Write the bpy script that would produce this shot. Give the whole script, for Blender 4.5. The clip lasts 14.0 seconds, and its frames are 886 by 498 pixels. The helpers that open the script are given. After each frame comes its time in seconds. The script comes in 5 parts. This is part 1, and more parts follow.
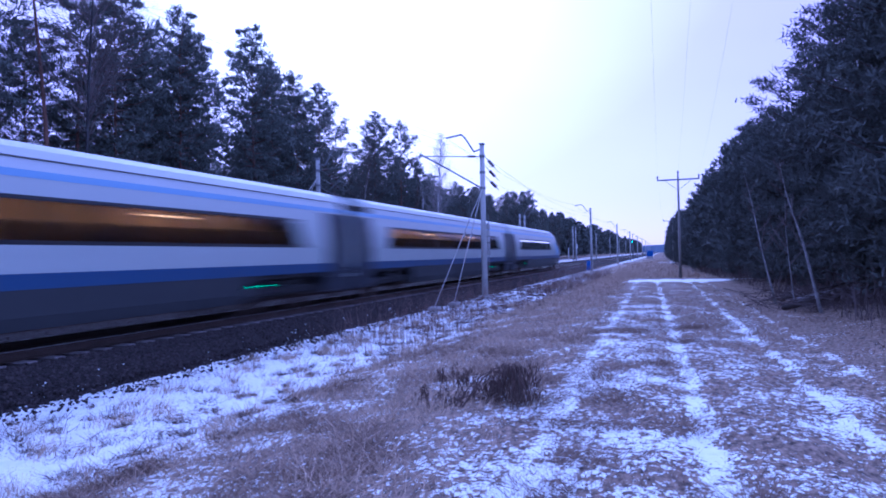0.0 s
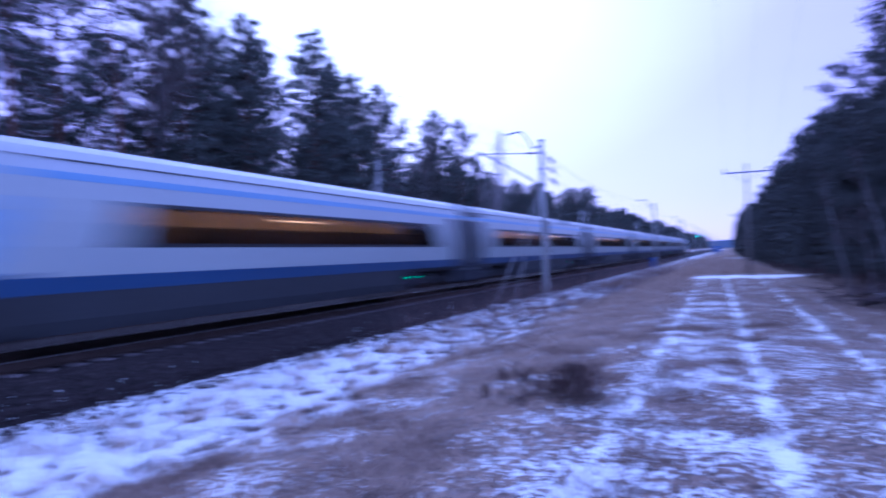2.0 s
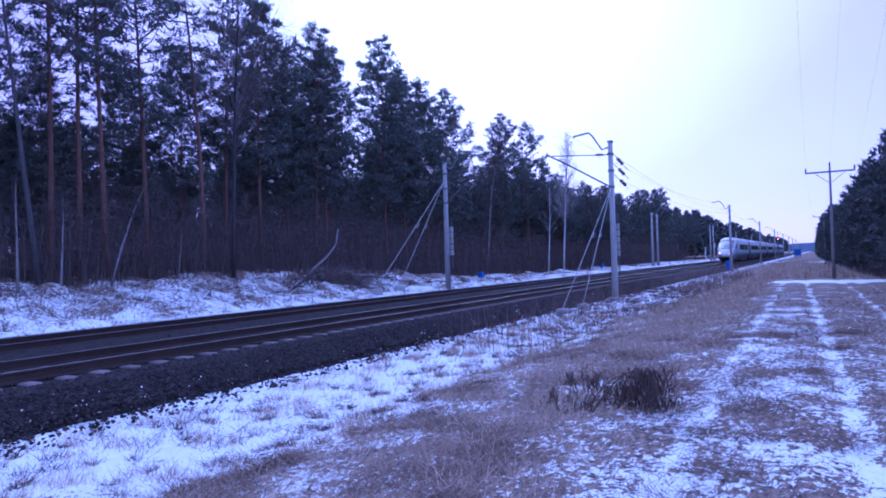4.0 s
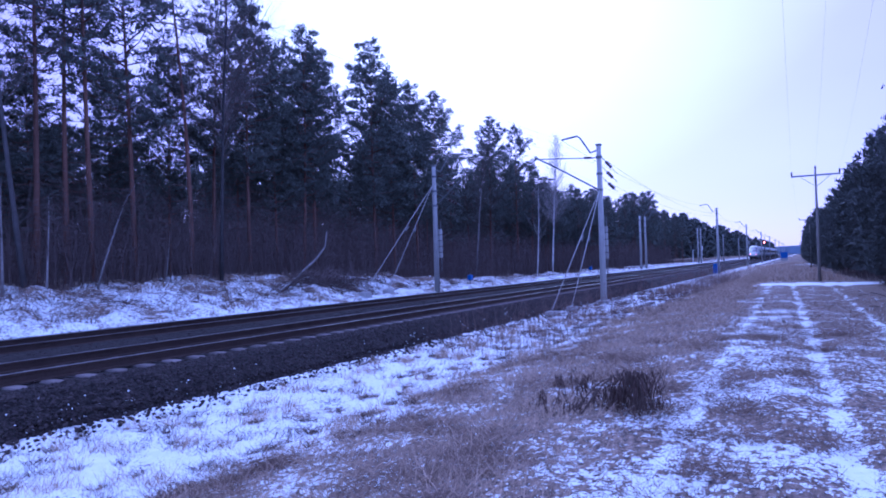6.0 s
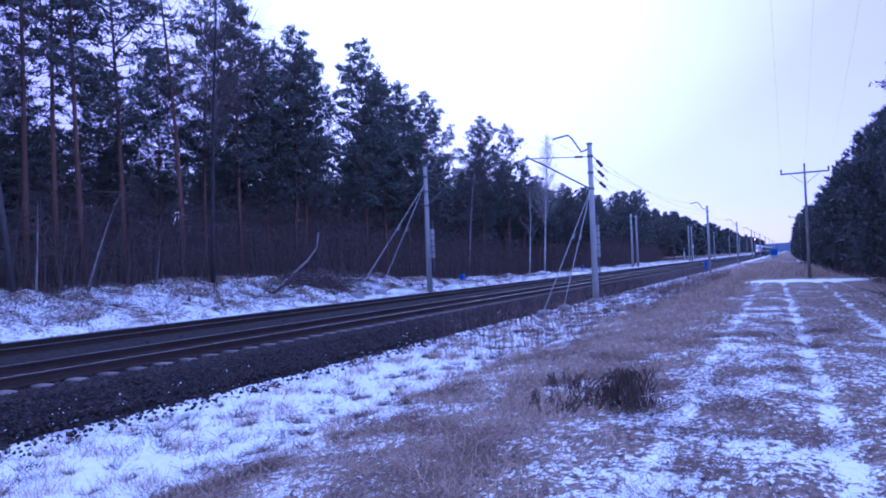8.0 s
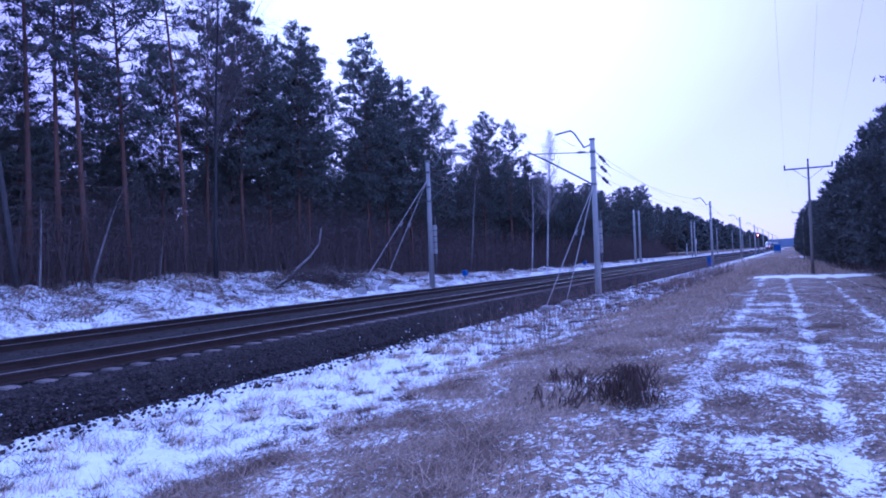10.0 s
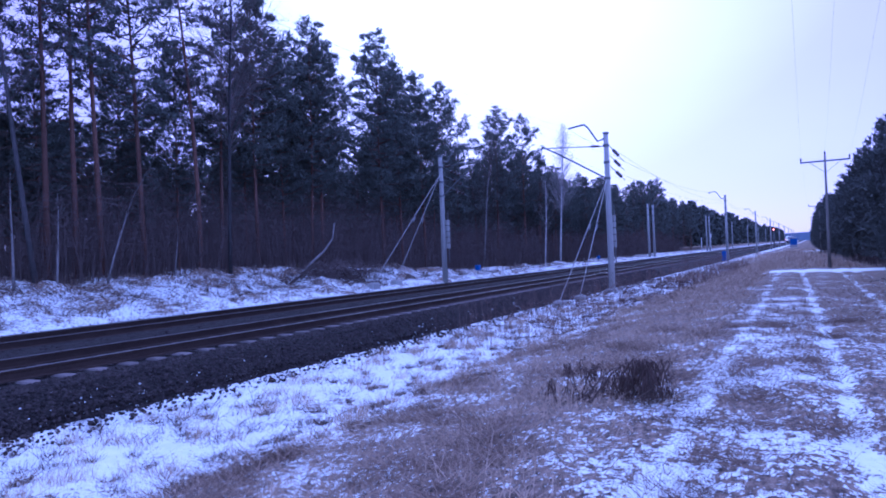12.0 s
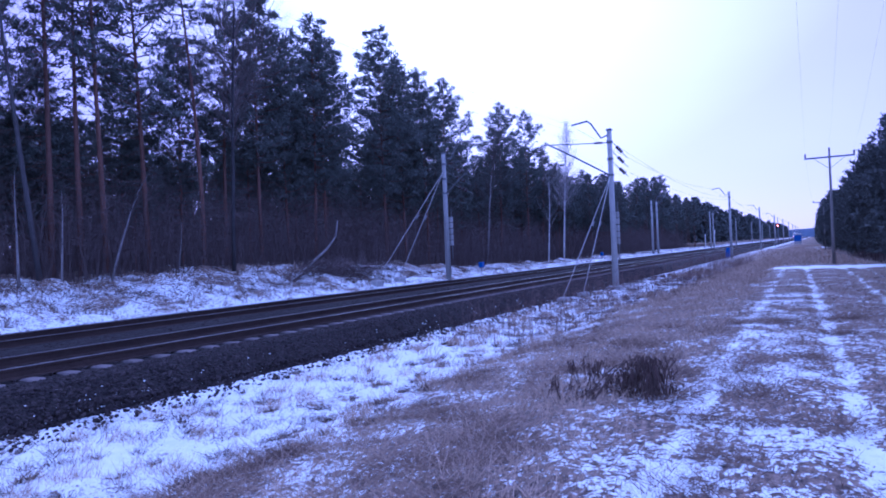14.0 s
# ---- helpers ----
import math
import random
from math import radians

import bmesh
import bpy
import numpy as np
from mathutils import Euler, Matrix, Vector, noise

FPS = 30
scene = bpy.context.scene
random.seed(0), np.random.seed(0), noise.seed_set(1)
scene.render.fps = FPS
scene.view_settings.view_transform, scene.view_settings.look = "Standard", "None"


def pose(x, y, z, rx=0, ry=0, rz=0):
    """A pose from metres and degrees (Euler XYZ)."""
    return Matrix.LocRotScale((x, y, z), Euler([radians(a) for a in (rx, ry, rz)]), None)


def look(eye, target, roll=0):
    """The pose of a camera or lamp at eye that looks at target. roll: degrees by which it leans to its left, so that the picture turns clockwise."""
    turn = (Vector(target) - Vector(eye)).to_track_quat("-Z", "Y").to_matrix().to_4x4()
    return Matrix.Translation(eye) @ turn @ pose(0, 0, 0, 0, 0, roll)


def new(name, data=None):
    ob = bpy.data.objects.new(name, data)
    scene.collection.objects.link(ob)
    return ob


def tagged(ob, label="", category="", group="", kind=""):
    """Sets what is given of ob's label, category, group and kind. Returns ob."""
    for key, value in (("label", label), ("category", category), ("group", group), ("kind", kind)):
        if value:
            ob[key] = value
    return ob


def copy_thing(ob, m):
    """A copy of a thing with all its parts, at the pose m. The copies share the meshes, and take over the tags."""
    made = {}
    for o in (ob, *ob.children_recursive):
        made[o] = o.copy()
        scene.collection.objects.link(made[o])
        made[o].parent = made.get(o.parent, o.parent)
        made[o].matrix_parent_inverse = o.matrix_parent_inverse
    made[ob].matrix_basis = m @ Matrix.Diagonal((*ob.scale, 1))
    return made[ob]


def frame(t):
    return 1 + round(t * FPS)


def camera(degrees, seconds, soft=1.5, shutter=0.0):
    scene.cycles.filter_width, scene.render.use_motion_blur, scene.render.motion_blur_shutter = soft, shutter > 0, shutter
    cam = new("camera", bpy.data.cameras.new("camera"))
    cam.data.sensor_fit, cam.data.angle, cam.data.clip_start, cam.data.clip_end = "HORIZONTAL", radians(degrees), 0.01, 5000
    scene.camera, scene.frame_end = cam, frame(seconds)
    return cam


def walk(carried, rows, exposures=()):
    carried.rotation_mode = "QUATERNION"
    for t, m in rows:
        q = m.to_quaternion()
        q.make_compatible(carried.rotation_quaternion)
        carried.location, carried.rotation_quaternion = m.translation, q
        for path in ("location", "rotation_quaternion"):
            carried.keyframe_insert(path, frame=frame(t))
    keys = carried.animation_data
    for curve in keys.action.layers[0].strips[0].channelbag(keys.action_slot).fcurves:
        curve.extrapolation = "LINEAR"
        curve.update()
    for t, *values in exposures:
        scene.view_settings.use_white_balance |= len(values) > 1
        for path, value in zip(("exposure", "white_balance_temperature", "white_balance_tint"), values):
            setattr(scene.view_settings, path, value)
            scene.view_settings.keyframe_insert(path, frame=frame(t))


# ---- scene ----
# The camera stands beside the line on a field track and only turns: yaw, pitch, roll.
EYE = 1.65
cam = camera(66.0, 14.0, 1.8, 1.0)
TURNS = [
    (0.0, 18.03, 0.61, 1.29),
    (0.5, 17.93, 0.64, 1.36),
    (1.0, 18.52, 0.59, 1.56),
    (1.5, 18.68, 0.49, 1.64),
    (1.7, 19.10, 0.46, 1.50),
    (1.8, 19.89, 0.52, 1.74),
    (1.9, 21.16, 0.51, 1.72),
    (2.0, 23.06, 0.60, 1.91),
    (2.1, 25.11, 0.67, 1.93),
    (2.2, 27.08, 0.97, 2.17),
    (2.3, 28.04, 1.14, 2.36),
    (2.4, 28.80, 1.25, 2.26),
    (2.5, 29.04, 1.15, 1.86),
    (3.0, 29.12, 1.29, 1.43),
    (3.5, 28.90, 1.20, 1.58),
    (4.0, 28.65, 1.03, 1.77),
    (6.5, 27.48, 1.28, 1.95),
    (7.0, 27.28, 1.25, 2.32),
    (7.5, 27.15, 1.21, 2.44),
    (8.0, 27.08, 1.20, 2.26),
    (10.5, 27.48, 0.77, 2.25),
    (11.0, 27.86, 0.77, 2.27),
    (11.5, 28.17, 0.70, 2.52),
    (12.0, 28.38, 0.46, 2.41),
    (12.5, 28.52, 0.42, 2.62),
    (13.0, 28.64, 0.37, 2.62),
    (13.5, 28.68, 0.28, 2.60),
    (14.0, 28.66, 0.23, 2.52),
]
walk(cam, [(t, pose(0, 0, EYE, 90 + p, r, y)) for t, y, p, r in TURNS],
     exposures=[(0.0, 0.48, 4000, 29), (1.5, 0.40, 4000, 29), (2.5, 0.40, 4000, 29), (7.0, 0.43, 4000, 29), (14.0, 0.40, 4000, 29)])

# ---- light: an overcast winter dusk ----
world = bpy.data.worlds.new("overcast_sky")
scene.world = world
world.use_nodes = True
wn, wl = world.node_tree.nodes, world.node_tree.links
wn.clear()
w_out = wn.new("ShaderNodeOutputWorld")
w_sky = wn.new("ShaderNodeTexSky")
w_sky.sky_type, w_sky.sun_disc = "NISHITA", False
w_sky.sun_elevation, w_sky.sun_rotation = radians(28), radians(-24)
w_bg1, w_bg2, w_add = wn.new("ShaderNodeBackground"), wn.new("ShaderNodeBackground"), wn.new("ShaderNodeAddShader")
w_bg1.inputs[1].default_value = 0.02
w_bg2.inputs[1].default_value = 1.0
w_tc, w_dot, w_ramp = wn.new("ShaderNodeTexCoord"), wn.new("ShaderNodeVectorMath"), wn.new("ShaderNodeValToRGB")
w_map, w_noise, w_mix = wn.new("ShaderNodeMapping"), wn.new("ShaderNodeTexNoise"), wn.new("ShaderNodeMixRGB")
w_map.inputs["Scale"].default_value = (1, 1, 3.5)
w_noise.inputs["Scale"].default_value, w_noise.inputs["Detail"].default_value = 1.6, 4
# the cloud is brightest where the low sun stands behind it, and blue on the other side
w_dot.operation = "DOT_PRODUCT"
w_dot.inputs[1].default_value = Vector((-0.36, 0.74, 0.57)).normalized()
w_range = wn.new("ShaderNodeMapRange")
w_range.inputs[1].default_value, w_range.inputs[2].default_value = -1, 1
glow = ((0.0, (0.86, 0.84, 1.14)), (0.70, (0.78, 0.76, 1.02)), (0.86, (0.56, 0.405, 0.61)), (0.925, (0.60, 0.435, 0.66)), (0.958, (0.84, 0.66, 0.88)), (1.0, (1.3, 1.26, 1.24)))
while len(w_ramp.color_ramp.elements) < len(glow):
    w_ramp.color_ramp.elements.new(0.5)
for e, (k, c) in zip(w_ramp.color_ramp.elements, glow):
    e.position, e.color = k, (*c, 1)
w_mix.blend_type, w_mix.inputs[0].default_value = "MULTIPLY", 0.25
wl.new(w_tc.outputs["Generated"], w_dot.inputs[0])
wl.new(w_dot.outputs["Value"], w_range.inputs[0])
wl.new(w_range.outputs[0], w_ramp.inputs[0])
wl.new(w_tc.outputs["Generated"], w_map.inputs[0])
wl.new(w_map.outputs[0], w_noise.inputs["Vector"])
wl.new(w_ramp.outputs[0], w_mix.inputs[1])
wl.new(w_noise.outputs[0], w_mix.inputs[2])
wl.new(w_sky.outputs[0], w_bg1.inputs[0])
wl.new(w_mix.outputs[0], w_bg2.inputs[0])
wl.new(w_bg1.outputs[0], w_add.inputs[0])
wl.new(w_bg2.outputs[0], w_add.inputs[1])
wl.new(w_add.outputs[0], w_out.inputs[0])

sun = new("sun", bpy.data.lights.new("sun", "SUN"))
sun.data.energy, sun.data.angle, sun.data.color = 0.5, radians(50), (1.0, 0.96, 0.92)
sun.matrix_basis = look((-35, 80, 52), (0, 0, 0))


# ---- materials ----
def material(name, color, rough=0.8, metal=0.0, vary=0.25, scale=3.0, fine=40.0, bump=0.15, dist=0.01, tint=None, by_object=0.0, by_island=0.0, emit=None, power=0.0, spec=0.4):
    """A surface with variation at two scales, fine relief, and a difference from piece to piece."""
    m = bpy.data.materials.new(name)
    m.use_nodes = True
    n, l = m.node_tree.nodes, m.node_tree.links
    b = n["Principled BSDF"]
    b.inputs["Roughness"].default_value, b.inputs["Metallic"].default_value = rough, metal
    b.inputs["Specular IOR Level"].default_value = spec
    geo = n.new("ShaderNodeTexCoord")
    big, small, mix, ramp = n.new("ShaderNodeTexNoise"), n.new("ShaderNodeTexNoise"), n.new("ShaderNodeMath"), n.new("ShaderNodeMixRGB")
    big.inputs["Scale"].default_value, big.inputs["Detail"].default_value = scale, 5
    small.inputs["Scale"].default_value, small.inputs["Detail"].default_value = fine, 3
    l.new(geo.outputs["Object"], big.inputs["Vector"])
    l.new(geo.outputs["Object"], small.inputs["Vector"])
    mix.operation = "MULTIPLY_ADD"
    mix.inputs[1].default_value = 0.5
    l.new(small.outputs[0], mix.inputs[0])
    half = n.new("ShaderNodeMath")
    half.operation, half.inputs[1].default_value = "MULTIPLY", 0.5
    l.new(big.outputs[0], half.inputs[0])
    l.new(half.outputs[0], mix.inputs[2])
    value = mix.outputs[0]
    for amount, node, socket in ((by_object, "ShaderNodeObjectInfo", "Random"), (by_island, "ShaderNodeNewGeometry", "Random Per Island")):
        if amount:
            info, add = n.new(node), n.new("ShaderNodeMath")
            add.operation, add.inputs[1].default_value = "MULTIPLY_ADD", amount
            l.new(info.outputs[socket], add.inputs[0])
            l.new(value, add.inputs[2])
            value = add.outputs[0]
    other = tint or tuple(c * (1 - vary) for c in color)
    spread = n.new("ShaderNodeMapRange")
    spread.inputs[1].default_value, spread.inputs[2].default_value = 0.32, 0.68 + by_object + by_island
    l.new(value, spread.inputs[0])
    l.new(spread.outputs[0], ramp.inputs[0])
    ramp.inputs[1].default_value = (*other, 1)
    ramp.inputs[2].default_value = (*[min(1, c * (1 + vary * 0.6)) for c in color], 1)
    l.new(ramp.outputs[0], b.inputs["Base Color"])
    if bump:
        bp = n.new("ShaderNodeBump")
        bp.inputs["Strength"].default_value, bp.inputs["Distance"].default_value = bump, dist
        l.new(small.outputs[0], bp.inputs["Height"])
        l.new(bp.outputs[0], b.inputs["Normal"])
    if emit:
        b.inputs["Emission Color"].default_value, b.inputs["Emission Strength"].default_value = (*emit, 1), power
    return m


def ground_material():
    """Thin snow over dead grass and soil: thick in the ditch, worn on the track, swept off the grassy bank."""
    m = bpy.data.materials.new("snowy_ground")
    m.use_nodes = True
    n, l = m.node_tree.nodes, m.node_tree.links
    b = n["Principled BSDF"]
    b.inputs["Roughness"].default_value = 0.85
    b.inputs["Specular IOR Level"].default_value = 0.25
    pos = n.new("ShaderNodeNewGeometry")
    sep = n.new("ShaderNodeSeparateXYZ")
    l.new(pos.outputs["Position"], sep.inputs[0])

    def math_(op, a, c=None, d=None):
        k = n.new("ShaderNodeMath")
        k.operation = op
        for i, v in enumerate((a, c, d)):
            if v is None:
                continue
            if isinstance(v, bpy.types.NodeSocket):
                l.new(v, k.inputs[i])
            else:
                k.inputs[i].default_value = v
        return k.outputs[0]

    def noise_(scale, detail=5, stretch=(1, 1, 1), rough=0.55):
        mp, t = n.new("ShaderNodeMapping"), n.new("ShaderNodeTexNoise")
        mp.inputs["Scale"].default_value = stretch
        t.inputs["Scale"].default_value, t.inputs["Detail"].default_value, t.inputs["Roughness"].default_value = scale, detail, rough
        l.new(pos.outputs["Position"], mp.inputs[0])
        l.new(mp.outputs[0], t.inputs["Vector"])
        return t.outputs[0]
    wob = math_("MULTIPLY_ADD", noise_(0.35, 3), 2.4, -1.2)
    xx = math_("ADD", sep.outputs[0], wob)
    across = n.new("ShaderNodeMapRange")
    across.inputs[1].default_value, across.inputs[2].default_value = -32, 8
    l.new(xx, across.inputs[0])
    ramp = n.new("ShaderNodeValToRGB")
    r = ramp.color_ramp
    stops = ((-32, 0.25), (-26.5, 0.30), (-24.5, 0.46), (-19.5, 0.54), (-9.8, 0.71), (-6.6, 0.68), (-5.2, 0.50), (-3.0, 0.35), (-1.9, 0.42), (-1.0, 0.48), (0.9, 0.44), (2.6, 0.36), (4.2, 0.2))
    while len(r.elements) < len(stops):
        r.elements.new(0.5)
    for e, (x, v) in zip(r.elements, stops):
        e.position, e.color = (x + 32) / 40, (v, v, v, 1)
    l.new(across.outputs[0], ramp.inputs[0])
    cover = ramp.outputs[0]
    # wheel ruts in which the snow lies whiter
    for x0, slope, width, gain in ((0.48, -0.024, 0.10, 0.19), (-0.98, -0.014, 0.11, 0.13), (1.75, -0.014, 0.07, 0.15), (2.5, -0.012, 0.06, 0.13)):
        line = math_("MULTIPLY_ADD", sep.outputs[1], slope, x0)
        off = math_("ABSOLUTE", math_("SUBTRACT", math_("MULTIPLY_ADD", noise_(0.6, 2), 0.3, math_("SUBTRACT", sep.outputs[0], 0.15)), line))
        fall = n.new("ShaderNodeMapRange")
        fall.inputs[1].default_value, fall.inputs[2].default_value = width * 0.5, width * 1.6
        fall.inputs[3].default_value, fall.inputs[4].default_value = gain, 0
        l.new(off, fall.inputs[0])
        broken = math_("MAXIMUM", math_("MULTIPLY_ADD", noise_(1.7, 3), 2.2, -0.30), 0.35)
        cover = math_("ADD", cover, math_("MULTIPLY", fall.outputs[0], broken))
    # a snowy crossing further down the track, and a drift by the third mast
    for cx, cy, rx, ry, gain in ((0.9, 41.0, 4.2, 2.6, 0.52), (-7.4, 66, 1.6, 7.0, 0.4), (0.3, 135, 2.2, 16.0, 0.55)):
        dx = math_("DIVIDE", math_("SUBTRACT", sep.outputs[0], cx), rx)
        dy = math_("DIVIDE", math_("SUBTRACT", sep.outputs[1], cy), ry)
        d2 = math_("ADD", math_("ADD", math_("MULTIPLY", dx, dx), math_("MULTIPLY", dy, dy)), math_("MULTIPLY_ADD", noise_(0.8, 5, (1, 0.6, 1), 0.7), 2.4, -1.2))
        fall = n.new("ShaderNodeMapRange")
        fall.inputs[1].default_value, fall.inputs[2].default_value = 0.5, 1.2
        fall.inputs[3].default_value, fall.inputs[4].default_value = gain, 0
        l.new(d2, fall.inputs[0])
        cover = math_("ADD", cover, fall.outputs[0])
    # past the crossing the ground is mostly brown grass
    beyond = n.new("ShaderNodeMapRange")
    beyond.inputs[1].default_value, beyond.inputs[2].default_value = 44, 52
    beyond.inputs[3].default_value, beyond.inputs[4].default_value = 0, 0.30
    l.new(sep.outputs[1], beyond.inputs[0])
    near = n.new("ShaderNodeMapRange")
    near.inputs[1].default_value, near.inputs[2].default_value = -9.5, -8.0
    l.new(sep.outputs[0], near.inputs[0])
    worn = n.new("ShaderNodeMapRange")
    worn.inputs[1].default_value, worn.inputs[2].default_value = 9, 30
    worn.inputs[3].default_value, worn.inputs[4].default_value = 0, 0.10
    l.new(sep.outputs[1], worn.inputs[0])
    verge = n.new("ShaderNodeMapRange")
    verge.inputs[1].default_value, verge.inputs[2].default_value = -6.0, -4.5
    l.new(sep.outputs[0], verge.inputs[0])
    cover = math_("SUBTRACT", cover, math_("MULTIPLY", worn.outputs[0], verge.outputs[0]))
    cover = math_("SUBTRACT", cover, math_("MULTIPLY", beyond.outputs[0], near.outputs[0]))
    patches = math_("ADD", math_("MULTIPLY", noise_(0.9, 4), 0.30), math_("MULTIPLY", noise_(10.5, 8, (1, 0.8, 1), 0.74), 0.45))
    patches = math_("ADD", patches, math_("MULTIPLY", noise_(27, 4, (1, 0.7, 1), 0.6), 0.25))
    patches = math_("MULTIPLY_ADD", patches, 2.7, -0.85)
    depth = math_("SUBTRACT", cover, patches)
    edge = n.new("ShaderNodeMapRange")
    edge.inputs[1].default_value, edge.inputs[2].default_value = -0.02, 0.025
    l.new(depth, edge.inputs[0])
    soil = n.new("ShaderNodeValToRGB")
    soil.color_ramp.elements[0].position, soil.color_ramp.elements[0].color = 0.3, (0.03, 0.022, 0.018, 1)
    soil.color_ramp.elements[1].position, soil.color_ramp.elements[1].color = 0.7, (0.35, 0.265, 0.20, 1)
    l.new(noise_(18, 6, (1, 0.5, 1)), soil.inputs[0])
    snow = n.new("ShaderNodeValToRGB")
    snow.color_ramp.elements[0].position, snow.color_ramp.elements[0].color = 0.3, (0.78, 0.82, 0.81, 1)
    snow.color_ramp.elements[1].position, snow.color_ramp.elements[1].color = 0.7, (0.92, 0.95, 0.93, 1)
    l.new(noise_(9, 4), snow.inputs[0])
    mix = n.new("ShaderNodeMixRGB")
    l.new(edge.outputs[0], mix.inputs[0])
    l.new(soil.outputs[0], mix.inputs[1])
    l.new(snow.outputs[0], mix.inputs[2])
    l.new(mix.outputs[0], b.inputs["Base Color"])
    bp = n.new("ShaderNodeBump")
    bp.inputs["Strength"].default_value, bp.inputs["Distance"].default_value = 0.6, 0.05
    l.new(math_("ADD", edge.outputs[0], noise_(30, 5)), bp.inputs["Height"])
    l.new(bp.outputs[0], b.inputs["Normal"])
    return m


GROUND = ground_material()
BALLAST = material("dark_ballast", (0.058, 0.046, 0.043), 0.95, tint=(0.006, 0.0055, 0.006), vary=0.6, scale=6, fine=28, bump=0.3, dist=0.02, by_island=0.9, spec=0.2)
# bed colour taken near black: shade in the gaps between stones is painted in
SHADED_BALLAST_BED = material("packed_ballast_gap_shade", (0.020, 0.015, 0.013), 0.95, vary=0.85, scale=9, fine=24, bump=1.0, dist=0.06)
CONCRETE = material("weathered_concrete", (0.34, 0.33, 0.32), 0.85, vary=0.35, scale=4, fine=60, bump=0.3, by_object=0.4)
SNOW = material("old_snow", (0.80, 0.83, 0.83), 0.8, vary=0.12, scale=8, fine=40, bump=0.2)
SLEEPER = material("sleeper_concrete", (0.17, 0.145, 0.14), 0.85, vary=0.4, scale=5, fine=50, bump=0.3, by_object=0.5)
RAIL = material("rusty_rail", (0.055, 0.036, 0.028), 0.7, metal=0.3, vary=0.4, scale=2, fine=30)
RAIL_TOP = material("polished_rail_head", (0.42, 0.42, 0.43), 0.35, metal=0.9, vary=0.2, scale=1.5, fine=20, bump=0.05)
STEEL = material("galvanised_steel", (0.20, 0.20, 0.21), 0.55, metal=0.6, vary=0.3)
WIRE = material("copper_wire_dark", (0.10, 0.10, 0.105), 0.6, metal=0.4, vary=0.2, bump=0)
INSULATOR = material("brown_insulator", (0.06, 0.035, 0.03), 0.3, vary=0.2)
WOOD_POLE = material("grey_pole", (0.20, 0.18, 0.16), 0.85, vary=0.35, scale=3, fine=50)
BARK_RED = material("pine_bark", (0.155, 0.082, 0.06), 0.9, vary=0.55, scale=2.0, fine=24, bump=0.7, dist=0.03, by_object=0.35)
BARK_DARK = material("dark_bark", (0.055, 0.042, 0.036), 0.9, vary=0.5, scale=3, fine=30, bump=0.6, dist=0.02, by_object=0.3)
BIRCH = material("birch_bark", (0.21, 0.19, 0.185), 0.8, vary=0.85, scale=3.0, fine=9, bump=0.3, by_object=0.3)
BIRCH_WHITE = material("white_birch_bark", (0.50, 0.48, 0.47), 0.8, vary=0.6, scale=2.0, fine=6, bump=0.3)
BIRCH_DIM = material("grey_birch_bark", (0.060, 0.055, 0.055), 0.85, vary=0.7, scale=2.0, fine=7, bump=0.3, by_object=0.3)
BIRCH_PALE = material("pale_birch_bark", (0.21, 0.195, 0.19), 0.8, vary=0.6, scale=4, fine=12, bump=0.3)
NEEDLES = material("pine_needles", (0.105, 0.114, 0.098), 0.75, vary=0.3, scale=0.9, fine=6, bump=0, by_island=0.2, by_object=0.25, spec=0.2)
NEEDLES_DARK = material("dense_needles", (0.080, 0.086, 0.076), 0.75, vary=0.3, scale=0.8, fine=6, bump=0, by_island=0.2, by_object=0.25, spec=0.2)
PALE_TWIGS = material("pale_twigs", (0.30, 0.27, 0.26), 0.9, vary=0.4, scale=1, fine=8, bump=0, by_island=0.5)
TWIGS = material("bare_twigs", (0.108, 0.082, 0.075), 0.9, vary=0.4, scale=1, fine=8, bump=0, by_island=0.6)
DRY_GRASS = material("dry_grass", (0.47, 0.36, 0.265), 0.85, vary=0.5, scale=0.6, fine=5, bump=0, by_island=0.8, spec=0.2)
DARK_GRASS = material("withered_weeds", (0.215, 0.155, 0.118), 0.9, vary=0.5, scale=0.7, fine=6, bump=0, by_island=0.7, spec=0.2)
WEED_DARK = material("rotten_weeds", (0.10, 0.072, 0.060), 0.9, vary=0.5, scale=2, fine=9, bump=0, by_island=0.6, spec=0.2)
DARK_STALK = material("grey_brown_stalks", (0.17, 0.115, 0.10), 0.9, vary=0.5, scale=2, fine=9, bump=0, by_island=0.6, spec=0.2)
WEED_BLACK = material("black_withered_leaves", (0.085, 0.055, 0.045), 0.9, vary=0.5, scale=3, fine=12, bump=0, by_island=0.7, spec=0.2)
TRAIN_WHITE = material("train_silver_white", (0.36, 0.385, 0.38), 0.38, metal=0.1, vary=0.10, scale=0.7, fine=5, bump=0.02)
TRAIN_ROOF = material("train_roof_paint", (0.45, 0.475, 0.49), 0.5, vary=0.16, scale=0.9, fine=9, bump=0.05)
TRAIN_BLUE = material("train_navy_blue", (0.030, 0.060, 0.135), 0.35, vary=0.15, scale=0.8, fine=6, bump=0.02)
TRAIN_LIGHT_BLUE = material("train_sky_blue", (0.21, 0.33, 0.50), 0.35, vary=0.12, scale=0.8, fine=6, bump=0.02)
TRAIN_GREY = material("train_underframe_grey", (0.030, 0.032, 0.036), 0.75, vary=0.4, scale=1.5, fine=12, bump=0.2)
TRAIN_DARK = material("train_black", (0.012, 0.012, 0.014), 0.5, vary=0.3, bump=0.05)
TRAIN_DOOR = material("train_door_blue_grey", (0.020, 0.024, 0.036), 0.6, vary=0.2, bump=0.05)
